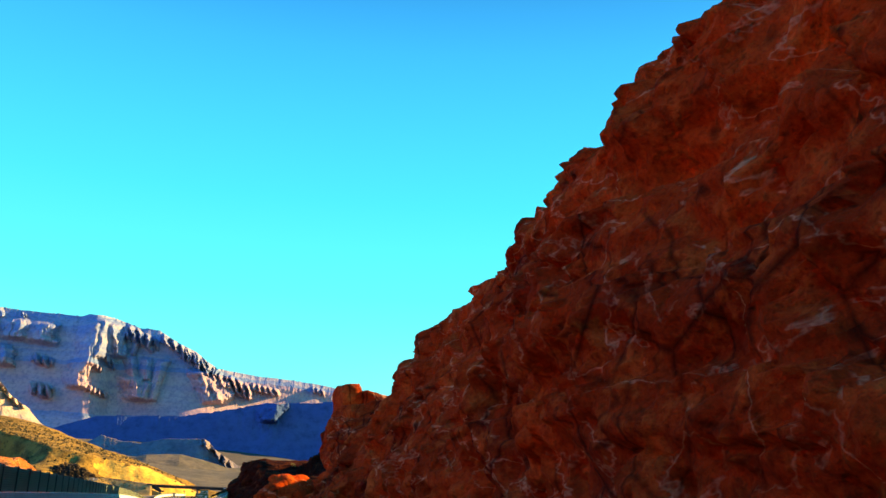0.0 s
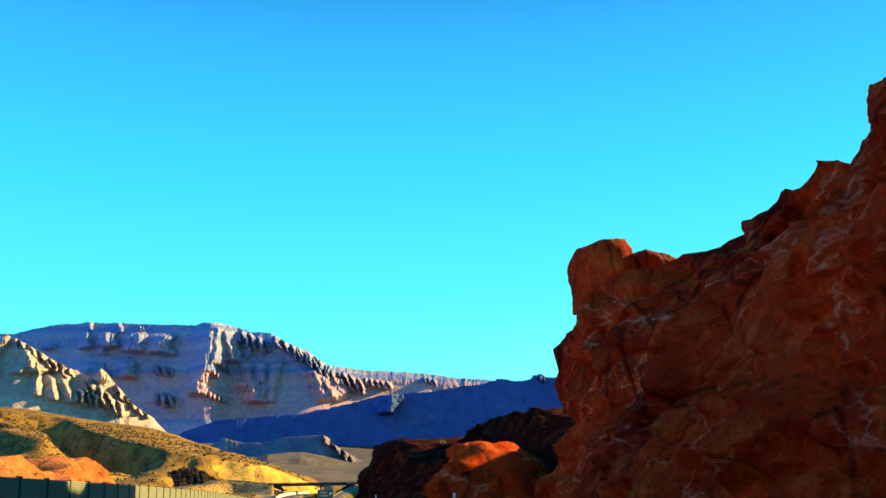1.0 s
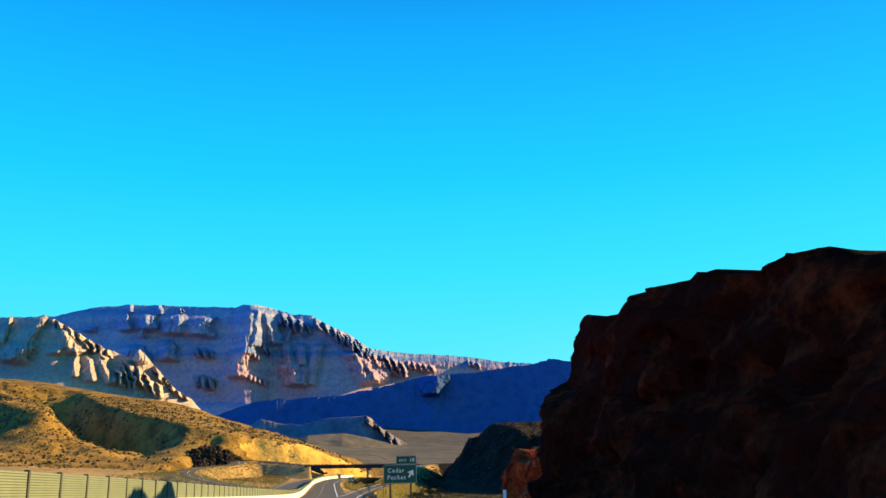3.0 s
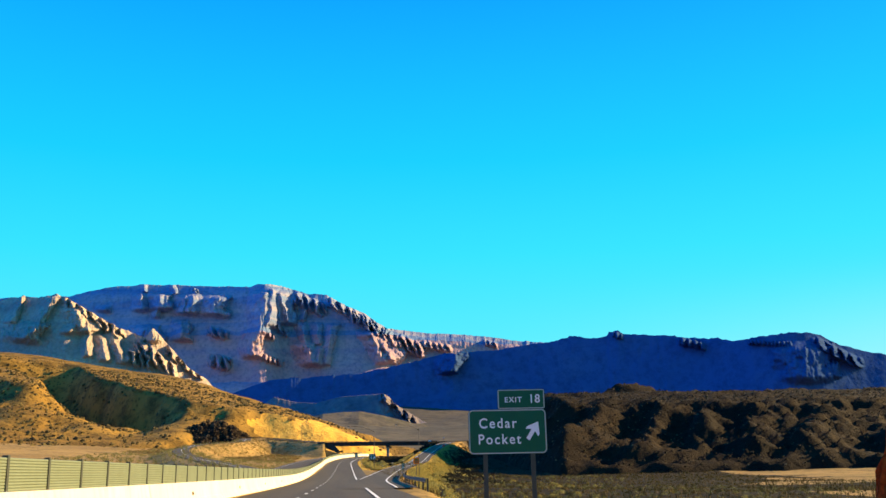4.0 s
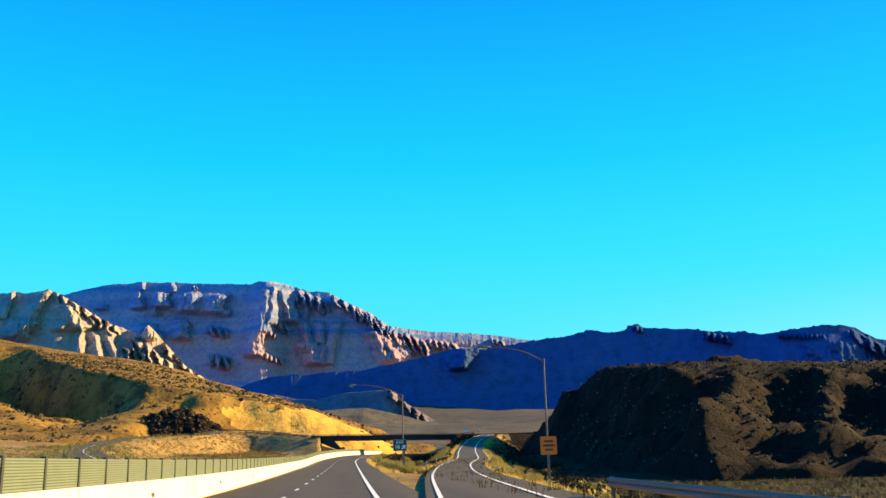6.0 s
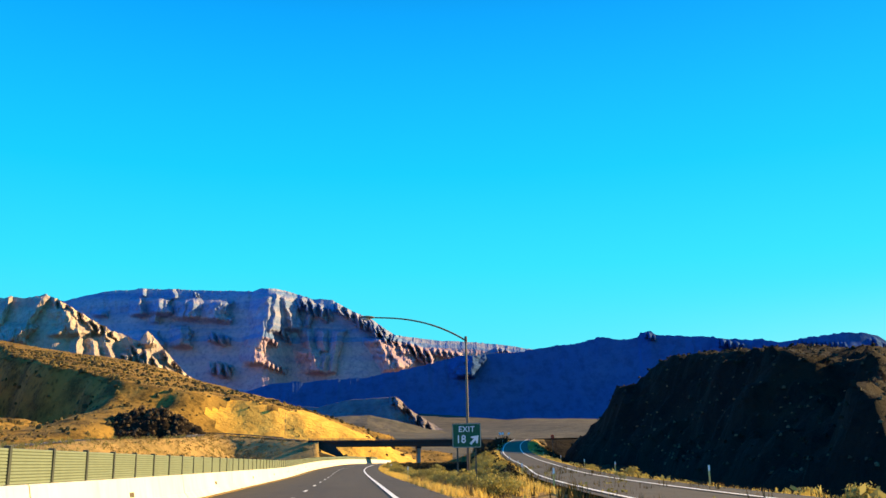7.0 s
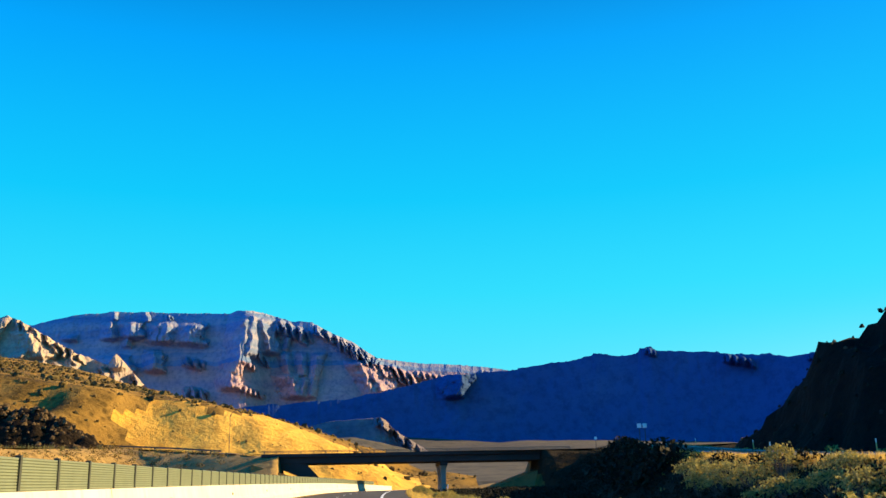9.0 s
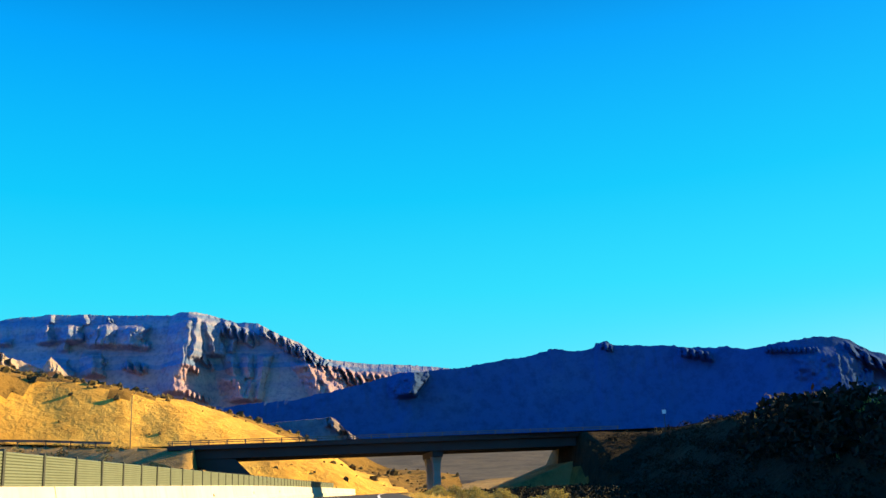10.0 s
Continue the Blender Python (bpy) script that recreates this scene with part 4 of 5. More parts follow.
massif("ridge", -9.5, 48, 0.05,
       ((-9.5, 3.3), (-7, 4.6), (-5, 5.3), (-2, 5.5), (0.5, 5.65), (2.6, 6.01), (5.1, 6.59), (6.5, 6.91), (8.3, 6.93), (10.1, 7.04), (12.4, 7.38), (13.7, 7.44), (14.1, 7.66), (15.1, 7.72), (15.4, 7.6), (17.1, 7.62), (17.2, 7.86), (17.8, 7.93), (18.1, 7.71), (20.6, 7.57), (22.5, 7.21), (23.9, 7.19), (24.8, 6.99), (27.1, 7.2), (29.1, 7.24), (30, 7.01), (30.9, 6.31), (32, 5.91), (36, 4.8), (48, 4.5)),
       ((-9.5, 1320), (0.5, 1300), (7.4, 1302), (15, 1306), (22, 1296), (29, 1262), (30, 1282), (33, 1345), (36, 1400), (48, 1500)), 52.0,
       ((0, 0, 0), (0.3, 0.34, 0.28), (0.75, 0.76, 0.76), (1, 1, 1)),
       FAR, "long dark ridge in shade, tinted deep haze blue", 151, [(7.45, 6.88, 6.99, 5.84, 0.31), (21.74, 7.09, 23.09, 6.73, 0.24), (17.58, 7.74, 17.92, 7.58, 0.17), (25.91, 6.82, 28.24, 6.58, 0.14), (29.47, 6.17, 29.83, 4.59, 0.59), (29.75, 6.53, 31.81, 5.19, 0.31)], back=500, wave=1.8, grain=0.55,
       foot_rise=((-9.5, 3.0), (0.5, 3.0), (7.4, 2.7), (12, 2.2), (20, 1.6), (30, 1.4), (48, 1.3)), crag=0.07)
massif("butte", -6, 9, 0.04,
       ((-6, 3.6), (-4.7, 4.3), (-3.2, 4.0), (-2, 3.9), (-0.6, 4.3), (2.4, 4.5), (2.75, 4.3), (3.2, 3.8), (5, 2.65), (7.4, 1.9), (9, 1.4)),
       ((-6, 985), (2.4, 935), (9, 950)), 36.0,
       ((0, 0, 0), (0.4, 0.40, 0.38), (1, 1, 1)), BUTTE, "low dark butte with a pale sunlit tip", 171, [(2.43, 4.27, 4.48, 2.56, 0.31)], wave=4.5, nv=60, crag=0.03, grain=0.3)
massif("hill", -4, 14, 0.04,
       ((-4, 2.6), (-1.6, 3.3), (0.8, 3.4), (2.5, 3.1), (4.3, 2.6), (7, 2.0), (9, 1.7), (14, 1.5)),
       ((-4, 790), (14, 820)), 150.0, ((0, 0, 0), (0.5, 0.5, 0.5), (1, 1, 1)), PLAIN, "low rolling brown hill behind the bridge", 181, [(-0.6, 2.9, 1.5, 2.5, 0.3)], turn=-0.7, wave=4.0, nv=50, grain=0.6)


# ---- overpass ----
def overpass():
    deck_z = 7.45
    b = thing("overpass_bridge", 9, 478, 2.8, "dark weathered overpass bridge with slanted end leg and single pier", "bridge")
    b.matrix_world = Matrix()
    x0, x1 = -9.5, 31.0
    y_at = lambda x: 479.0 - 0.12 * (x - 9)
    z_at = lambda x: deck_z + 0.012 * (9 - x)
    W = 7.6

    def slab(name, lo, hi, ylo, yhi, zlo, zhi, mat, label=""):
        xs = np.linspace(lo, hi, 12)
        v, f = [], []
        for x in xs:
            v += [(x, y_at(x) + ylo, z_at(x) + zlo), (x, y_at(x) + yhi, z_at(x) + zlo), (x, y_at(x) + yhi, z_at(x) + zhi), (x, y_at(x) + ylo, z_at(x) + zhi)]
        for k in range(len(xs) - 1):
            for i in range(4):
                f.append([4 * k + i, 4 * k + 4 + i, 4 * k + 4 + (i + 1) % 4, 4 * k + (i + 1) % 4])
        e = 4 * (len(xs) - 1)
        f += [[0, 1, 2, 3], [e + 3, e + 2, e + 1, e]]
        return mesh_ob(name, v, f, mat, False, b, label)

    slab("deck", x0, x1, -W / 2, W / 2, -0.22, 0.0, BRIDGE)
    for off in (-3.1, -1.05, 1.05, 3.1):
        slab("girder", x0, x1, off - 0.22, off + 0.22, -1.05, -0.225, BRIDGE)
    for off in (-W / 2 + 0.12, W / 2 - 0.12):
        slab("kerb", x0, x1, off - 0.12, off + 0.12, 0.004, 0.18, BRIDGE)
        for z in (0.36, 0.52):
            slab("rail", x0, x1, off - 0.03, off + 0.03, z, z + 0.06, STEEL)
        for x in np.arange(x0 + 0.4, x1, 1.6):
            bm = bmesh.new()
            box(bm, (0.09, 0.09, 0.42), (x, y_at(x) + off, z_at(x) + 0.38), 0.01)
            part("rail_post", bm, STEEL, b)
    # the pier: two columns with a flared head
    px = 14.5
    bm = bmesh.new()
    box(bm, (0.95, 6.2, 0.55), (px, y_at(px), deck_z - 1.36), 0.05)
    part("pier_cap", bm, BRIDGE, b)
    for off in (-1.9, 1.9):
        bm = bmesh.new()
        ring = []
        for z, wx, wy in ((1.6, 0.62, 0.7), (4.6, 0.62, 0.7), (5.3, 0.72, 0.9), (5.85, 0.95, 1.3)):
            ring.append([bm.verts.new((px + sx * wx / 2, y_at(px) + off + sy * wy / 2, z)) for sx, sy in ((-1, -1), (1, -1), (1, 1), (-1, 1))])
        for a_, b_ in zip(ring, ring[1:]):
            for i in range(4):
                bm.faces.new((a_[i], a_[(i + 1) % 4], b_[(i + 1) % 4], b_[i]))
        bm.faces.new(ring[0][::-1]), bm.faces.new(ring[-1])
        part("column", bm, PIER, b, "mottled concrete column, darkened for shade")
    # slanted leg at the western end, on a paved slope
    bm = bmesh.new()
    q = [(-8.8, 6.75), (-3.6, 6.5), (-1.6, 4.4), (-3.2, 4.4)]
    lo = [bm.verts.new((x, y_at(x) - 3.2, z)) for x, z in q]
    hi = [bm.verts.new((x, y_at(x) + 3.2, z)) for x, z in q]
    bm.faces.new(lo), bm.faces.new(hi[::-1])
    for i in range(4):
        bm.faces.new((lo[i], hi[i], hi[(i + 1) % 4], lo[(i + 1) % 4]))
    part("slanted_leg", bm, BRIDGE, b)
    for sx in (-1, 1):
        bm = bmesh.new()
        xa, xb = (-10.5, 1.2) if sx < 0 else (31.5, 21.0)
        za, zb = 6.4, 2.9
        v = [bm.verts.new(p) for p in ((xa, 474, za), (xa, 484, za), (xb, 484, zb), (xb, 474, zb), (xa, 474, 1), (xa, 484, 1), (xb, 484, 1), (xb, 474, 1))]
        for idx in ((0, 1, 2, 3), (4, 7, 6, 5), (0, 4, 5, 1), (2, 6, 7, 3), (0, 3, 7, 4), (1, 5, 6, 2)):
            bm.faces.new([v[i] for i in idx])
        bmesh.ops.recalc_face_normals(bm, faces=bm.faces)
        part("end_slope", bm, GROUND, b, "bare dirt slope under the bridge end")


overpass()
tagged(ribbon("road_overpass", op_, od, -3.4, 3.4, 0.03, ASPHALT, n=5), "asphalt road on the bridge approach", "road", kind="structure")


# ---- signs ----
def rounded_plate(w, h, t, r, inset=0.0):
    """A plate in the xz plane with rounded corners, facing -y."""
    bm = bmesh.new()
    pts = []
    for cx, cz, a0 in ((w / 2 - r, h / 2 - r, 0), (-w / 2 + r, h / 2 - r, 90), (-w / 2 + r, -h / 2 + r, 180), (w / 2 - r, -h / 2 + r, 270)):
        for k in range(7):
            an = radians(a0 + 15 * k)
            pts.append((cx + (r - inset) * math.cos(an), cz + (r - inset) * math.sin(an)))
    a_ = [bm.verts.new((x, -t / 2, z)) for x, z in pts]
    b_ = [bm.verts.new((x, t / 2, z)) for x, z in pts]
    bm.faces.new(a_), bm.faces.new(b_[::-1])
    for i in range(len(pts)):
        j = (i + 1) % len(pts)
        bm.faces.new((a_[i], b_[i], b_[j], a_[j]))
    bmesh.ops.recalc_face_normals(bm, faces=bm.faces)
    return bm


def border(w, h, t, r, wide):
    bm = bmesh.new()
    rings = []
    for inset in (0.0, wide):
        row = []
        for cx, cz, a0 in ((w / 2 - r, h / 2 - r, 0), (-w / 2 + r, h / 2 - r, 90), (-w / 2 + r, -h / 2 + r, 180), (w / 2 - r, -h / 2 + r, 270)):
            for k in range(7):
                an = radians(a0 + 15 * k)
                row.append(bm.verts.new((cx + (r - inset) * math.cos(an), 0, cz + (r - inset) * math.sin(an))))
        rings.append(row)
    n = len(rings[0])
    for i in range(n):
        bm.faces.new((rings[0][i], rings[0][(i + 1) % n], rings[1][(i + 1) % n], rings[1][i]))
    made = bmesh.ops.extrude_face_region(bm, geom=list(bm.faces))
    bmesh.ops.translate(bm, verts=[g for g in made["geom"] if isinstance(g, bmesh.types.BMVert)], vec=(0, -t, 0))
    bmesh.ops.recalc_face_normals(bm, faces=bm.faces)
    return bm


def lettering(name, text, x, z, size, material, parent, stretch=1.0, gap=1.0, y=-0.03):
    cu = bpy.data.curves.new(name, "FONT")
    cu.body, cu.size, cu.align_x, cu.align_y = text, size, "CENTER", "CENTER"
    cu.extrude, cu.offset, cu.space_character = 0.004, 0.012 * size, gap
    tmp = bpy.data.objects.new(name, cu)
    me = bpy.data.meshes.new_from_object(tmp)
    bpy.data.objects.remove(tmp)
    me.materials.append(material)
    ob = new(name, me)
    ob.parent = parent
    ob.matrix_local = pose(x, y, z, 90, 0, 0) @ Matrix.Diagonal((stretch, 1, 1, 1))
    return ob


def arrow(x, z, size, angle, parent, y=-0.03):
    """An upward arrow turned clockwise by angle degrees."""
    bm = bmesh.new()
    s = size
    pts = ((-0.10, -0.5), (0.10, -0.5), (0.10, 0.02), (0.36, -0.12), (0.36, 0.02), (0.0, 0.5), (-0.36, 0.02), (-0.36, -0.12), (-0.10, 0.02))
    face = bm.faces.new([bm.verts.new((px * s, 0, pz * s)) for px, pz in pts])
    made = bmesh.ops.extrude_face_region(bm, geom=[face])
    bmesh.ops.translate(bm, verts=[g for g in made["geom"] if isinstance(g, bmesh.types.BMVert)], vec=(0, -0.008, 0))
    bmesh.ops.recalc_face_normals(bm, faces=bm.faces)
    ob = part("arrow", bm, SIGN_WHITE, parent)
    ob.matrix_local = pose(x, y + 0.004, z, 0, angle, 0)
    return ob


def sign_post(parent, x, z0, z1, y=0.06, wide=0.13, deep=0.1):
    """A steel I-section post."""
    bm = bmesh.new()
    box(bm, (0.02, deep, z1 - z0), (x, y, (z0 + z1) / 2))
    for dy in (-deep / 2, deep / 2):
        box(bm, (wide, 0.018, z1 - z0), (x, y + dy, (z0 + z1) / 2))
    return part("post", bm, POST_DARK, parent)


def guide_sign():
    g = float(ground_z(5.1, 184.8))
    s = thing("exit_guide_sign", 5.12, 184.8, g, "large green highway guide sign on two steel posts", "road sign", turn=-3)
    w, h, zc = 2.40, 1.34, 1.56 - g
    p = part("panel", rounded_plate(w, h, 0.03, 0.14), SIGN_GREEN, s)
    p.matrix_local = pose(0, 0, zc)
    f = part("border", border(w - 0.02, h - 0.02, 0.008, 0.13, 0.035), BORDER_WHITE, s, "white border")
    f.matrix_local = pose(0, -0.017, zc)
    lettering("lettering", "Cedar", -0.30, zc + 0.24, 0.42, SIGN_WHITE, s, 0.92, 1.25)
    lettering("lettering", "Pocket", -0.26, zc - 0.24, 0.42, SIGN_WHITE, s, 0.92, 1.25)
    arrow(0.78, zc + 0.02, 0.62, 32, s)
    tw, th = 1.46, 0.60
    t = part("exit_tab", rounded_plate(tw, th, 0.03, 0.05), SIGN_GREEN, s)
    t.matrix_local = pose(0.45, 0, zc + h / 2 + th / 2 + 0.005)
    f = part("border", border(tw - 0.02, th - 0.02, 0.008, 0.05, 0.028), BORDER_WHITE, s, "white border")
    f.matrix_local = pose(0.45, -0.017, zc + h / 2 + th / 2 + 0.005)
    lettering("lettering", "EXIT", 0.20, zc + h / 2 + th / 2 - 0.02, 0.23, SIGN_WHITE, s, 1.0, 1.2)
    lettering("lettering", "18", 0.86, zc + h / 2 + th / 2, 0.36, SIGN_WHITE, s, 0.95, 1.1)
    for x in (-0.70, 0.76):
        sign_post(s, x, -0.4, zc + h / 2 - 0.04)
    for z in (zc - 0.4, zc + 0.4, zc + h / 2 + 0.3):
        bm = bmesh.new()
        wide = w - 0.1 if z < zc + 0.5 else tw - 0.1
        box(bm, (wide, 0.02, 0.05), (0 if z < zc + 0.5 else 0.45, 0.028, z))
        part("stiffener", bm, STEEL, s)


def gore_sign():
    g = float(ground_z(4.45, 309.9))
    s = thing("exit_gore_sign", 4.45, 309.9, g, "green exit sign with arrow on two posts in the gore", "road sign", turn=-4)
    w, h, zc = 1.10, 0.92, 1.65 - g
    p = part("panel", rounded_plate(w, h, 0.025, 0.05), SIGN_GREEN, s)
    p.matrix_local = pose(0, 0, zc)
    f = part("border", border(w - 0.02, h - 0.02, 0.006, 0.05, 0.02), BORDER_WHITE, s, "white border")
    f.matrix_local = pose(0, -0.014, zc)
    lettering("lettering", "EXIT", 0.0, zc + 0.23, 0.30, SIGN_WHITE, s, 0.95, 1.1, -0.02)
    lettering("lettering", "18", -0.22, zc - 0.15, 0.42, SIGN_WHITE, s, 0.9, 1.05, -0.02)
    arrow(0.30, zc - 0.16, 0.46, 45, s, -0.02)
    for x in (-0.36, 0.34):
        bm = bmesh.new()
        box(bm, (0.06, 0.07, zc + h / 2 + 0.3), (x, 0.05, (zc + h / 2 - 0.3) / 2), 0.006)
        part("post", bm, POST_DARK, s)


guide_sign()
gore_sign()


def mile_marker():
    g = float(ground_z(5.0, 236))
    s = thing("mile_marker", 5.0, 236, g, "small dark green mile marker on a thin post", "road sign")
    zc = 0.38 - g
    p = part("panel", rounded_plate(0.24, 0.54, 0.015, 0.03), SIGN_GREEN, s)
    p.matrix_local = pose(0, 0, zc)
    lettering("lettering", "1", 0, zc + 0.10, 0.26, SIGN_WHITE, s, y=-0.012)
    lettering("lettering", "8", 0, zc - 0.13, 0.26, SIGN_WHITE, s, y=-0.012)
    bm = bmesh.new()
    box(bm, (0.05, 0.03, zc + 0.5), (0, 0.025, zc / 2 - 0.02), 0.004)
    part("post", bm, STEEL, s)


def work_sign():
    g = float(ground_z(9.05, 275))
    s = thing("work_sign", 9.05, 275, g, "square orange roadwork sign on a steel post", "road sign")
    zc = 0.80 - g
    p = part("panel", rounded_plate(0.72, 0.78, 0.02, 0.05), SIGN_ORANGE, s)
    p.matrix_local = pose(0, 0, zc)
    for z, w in ((0.18, 0.4), (0.0, 0.5), (-0.18, 0.36)):
        bm = bmesh.new()
        box(bm, (w, 0.006, 0.09), (0, -0.014, zc + z))
        part("bar", bm, POST_DARK, s, "dark bar of writing")
    bm = bmesh.new()
    box(bm, (0.07, 0.05, zc + 0.5), (0, 0.035, zc / 2 - 0.05), 0.006)
    part("post", bm, STEEL, s)


mile_marker()
work_sign()


def small_sign(x, y, zc, material, label, count=1, disc=False, wide=0.34):
    """Small plates on thin posts beside the ramp."""
    g = float(ground_z(x, y))
    s = thing("ramp_sign", x, y, g, label, "road sign")
    for k in range(count):
        dx = 0.45 * (k - (count - 1) / 2)
        p = part("panel", rounded_plate(wide, wide, 0.02, 0.48 * wide if disc else 0.04), material, s)
        p.matrix_local = pose(dx, 0, zc - g)
        bm = bmesh.new()
        box(bm, (0.06, 0.05, zc - g + 0.5), (dx, 0.035, (zc - g) / 2 - 0.1), 0.006)
        part("post", bm, POST_DARK, s)


SIGN_RED = plain_material("red_sign_sheeting", (0.75, 0.05, 0.015), 0.5, vary=0.2)
small_sign(24.0, 384.1, 4.4, SIGN_RED, "round red sign on a thin post beside the ramp", 1, True, 0.46)
small_sign(24.1, 423.2, 6.5, SIGN_WHITE, "pair of small white plates on thin dark posts", 2)
small_sign(32.6, 465.8, 8.3, SIGN_WHITE, "small white marker plate near the ramp's top")


# ---- street lamps ----
def street_lamp(x, y, base, elbow, head_dx, head_dz, label, turn=0.0, r=0.075):
    s = thing("street_lamp", x, y, base, label, "street lamp", "highway lamps", turn)
    top = elbow - base
    bm = bmesh.new()
    rod(bm, (0, 0, 0.12), (0, 0, top), r, r * 0.55, 14)
    part("pole", bm, STEEL, s, smooth=True)
    bm = bmesh.new()
    box(bm, (0.32, 0.32, 0.14), (0, 0, 0.05), 0.02)
    part("base_plate", bm, CONCRETE, s)
    # the arm springs from the pole and bends to level
    bm = bmesh.new()
    pts = []
    for k in range(15):
        t = k / 14
        pts.append(Vector((head_dx * t, 0, top - 0.05 + head_dz * (1 - (1 - t) ** 2.5))))
    rings = []
    for k, p in enumerate(pts):
        d = (pts[min(k + 1, 14)] - pts[max(k - 1, 0)]).normalized()
        up = d.cross(Vector((0, 1, 0)))
        rk = r * (0.52 - 0.12 * k / 14)
        rings.append([bm.verts.new(p + up * rk * math.cos(q * math.pi / 5) + Vector((0, 1, 0)) * rk * math.sin(q * math.pi / 5)) for q in range(10)])
    for a_, b_ in zip(rings, rings[1:]):
        for q in range(10):
            bm.faces.new((a_[q], a_[(q + 1) % 10], b_[(q + 1) % 10], b_[q]))
    bmesh.ops.recalc_face_normals(bm, faces=bm.faces)
    part("arm", bm, STEEL, s, smooth=True)
    bm = bmesh.new()
    rod(bm, (0, 0, top - 0.14), (0, 0, top + 0.12), r * 0.8, r * 0.8, 12)
    part("collar", bm, STEEL, s)
    way = -1 if head_dx < 0 else 1
    tip = pts[-1]
    bm = bmesh.new()
    bmesh.ops.create_uvsphere(bm, u_segments=18, v_segments=10, radius=1, matrix=Matrix.Translation(tip + Vector((way * 0.24, 0, 0.0))) @ Matrix.Diagonal((0.34, 0.15, 0.085, 1)))
    for vert in list(bm.verts):
        if vert.co.z < tip.z - 0.02:
            vert.co.z = tip.z - 0.02
    head = part("lamp_head", bm, STEEL, s, smooth=True)
    bm = bmesh.new()
    bmesh.ops.create_uvsphere(bm, u_segments=16, v_segments=8, radius=1, matrix=Matrix.Translation(tip + Vector((way * 0.30, 0, -0.03))) @ Matrix.Diagonal((0.22, 0.115, 0.085, 1)))
    part("lens", bm, LENS, head, "frosted glass lens", True)
    return s


street_lamp(4.85, 312.7, float(ground_z(4.85, 312.7)) - 0.02, 5.78, -3.95, 0.98, "tall grey steel lamp with long curved arm in the gore")
street_lamp(9.65, 278, float(ground_z(9.65, 278)) - 0.02, 4.8, -2.6, 0.72, "grey steel lamp with curved arm beside the ramp", r=0.06)
street_lamp(-16.0, 499, float(ground_z(-16, 499)) - 0.05, 15.0, 1.2, 0.9, "slender steel lamp by the bridge approach", r=0.06)


# ---- guardrail ----
def guardrail(line, d, off, name, label, group="", post_step=2):
    g = thing(name, 0, 0, 0, label, "guardrail", group)
    g.matrix_world = Matrix()
    nrm = np.stack([d[:, 1], -d[:, 0]], -1)
    c = np.column_stack([line[:, :2] + nrm * off, line[:, 2]])
    prof = [(0.0, 0.26), (-0.05, 0.30), (-0.05, 0.34), (-0.01, 0.37), (-0.05, 0.40), (-0.05, 0.44), (0.0, 0.48), (0.012, 0.48), (-0.035, 0.42), (0.0, 0.37), (-0.035, 0.32), (0.012, 0.26)]
    p = np.array(prof)
    X = c[:, None, 0] + nrm[:, None, 0] * p[:, 0]
    Y = c[:, None, 1] + nrm[:, None, 1] * p[:, 0]
    Z = c[:, None, 2] + p[:, 1]
    sheet("rail", X, Y, Z, STEEL, False, True, g)
    for k in range(0, len(c), post_step):
        bm = bmesh.new()
        q = (c[k, 0] + nrm[k, 0] * 0.08, c[k, 1] + nrm[k, 1] * 0.08, c[k, 2])
        z0 = float(ground_z(q[0], q[1])) - 0.3
        box(bm, (0.09, 0.09, q[2] + 0.5 - z0), (q[0], q[1], (z0 + q[2] + 0.5) / 2), 0.008)
        part("post", bm, POST_DARK, g)
    return g


k0, k1 = 0, int(np.argmin(np.abs(rp[:, 1] - 259)))
guardrail(rp[k0:k1], rd[k0:k1], 2.7, "guardrail", "long galvanised steel guardrail along the ramp shoulder")
ka = int(np.argmin(np.abs(op_[:, 0] + 11)))
guardrail(op_[10:ka], od[10:ka], 3.7, "guardrail", "steel guardrail beside the bridge approach road")


# ---- delineators ----
def delineator(x, y):
    s = thing("delineator_post", x, y, float(ground_z(x, y)), "thin yellow delineator post on the road edge", "marker post", "delineators")
    bm = bmesh.new()
    box(bm, (0.05, 0.02, 0.85), (0, 0, 0.32), 0.006)
    part("stake", bm, DELINEATOR, s)
    bm = bmesh.new()
    box(bm, (0.055, 0.008, 0.16), (0, -0.016, 0.66), 0.003)
    part("reflector", bm, SIGN_WHITE, s, "white reflector strip")
    return s


DELINEATOR = plain_material("delineator_plastic", (0.60, 0.46, 0.14), 0.5)
first = delineator(3.1, 60.0)
spots = [(3.0, 78.0), (3.1, 104.0), (3.0, 133.0)]
for k in range(48, len(rp) - 30, 9):
    n = np.array([rd[k, 1], -rd[k, 0]])
    spots += [tuple(rp[k, :2] + n * 2.5), tuple(rp[k, :2] - n * 1.95)]
spots += [(2.9, 322), (3.5, 357), (4.6, 391)]
for x, y in spots:
    copy_thing(first, pose(float(x), float(y), float(ground_z(x, y))))


# ---- plants ----
def leaf_material(name, a_, b_, glow=0.0):
    m = Nodes(name, 0.8, spec=0.15)
    isl = m.geo.outputs["Random Per Island"]
    col = m.mix(isl, a_, b_)
    m.done(col)
    if glow:  # thin leaves let part of the light through
        thin, both = m.n.new("ShaderNodeBsdfTranslucent"), m.n.new("ShaderNodeMixShader")
        both.inputs[0].default_value = glow
        m.l.new(col, thin.inputs["Color"])
        m.l.new(m.b.outputs[0], both.inputs[1])
        m.l.new(thin.outputs[0], both.inputs[2])
        m.l.new(both.outputs[0], m.n["Material Output"].inputs["Surface"])
    return m.mat


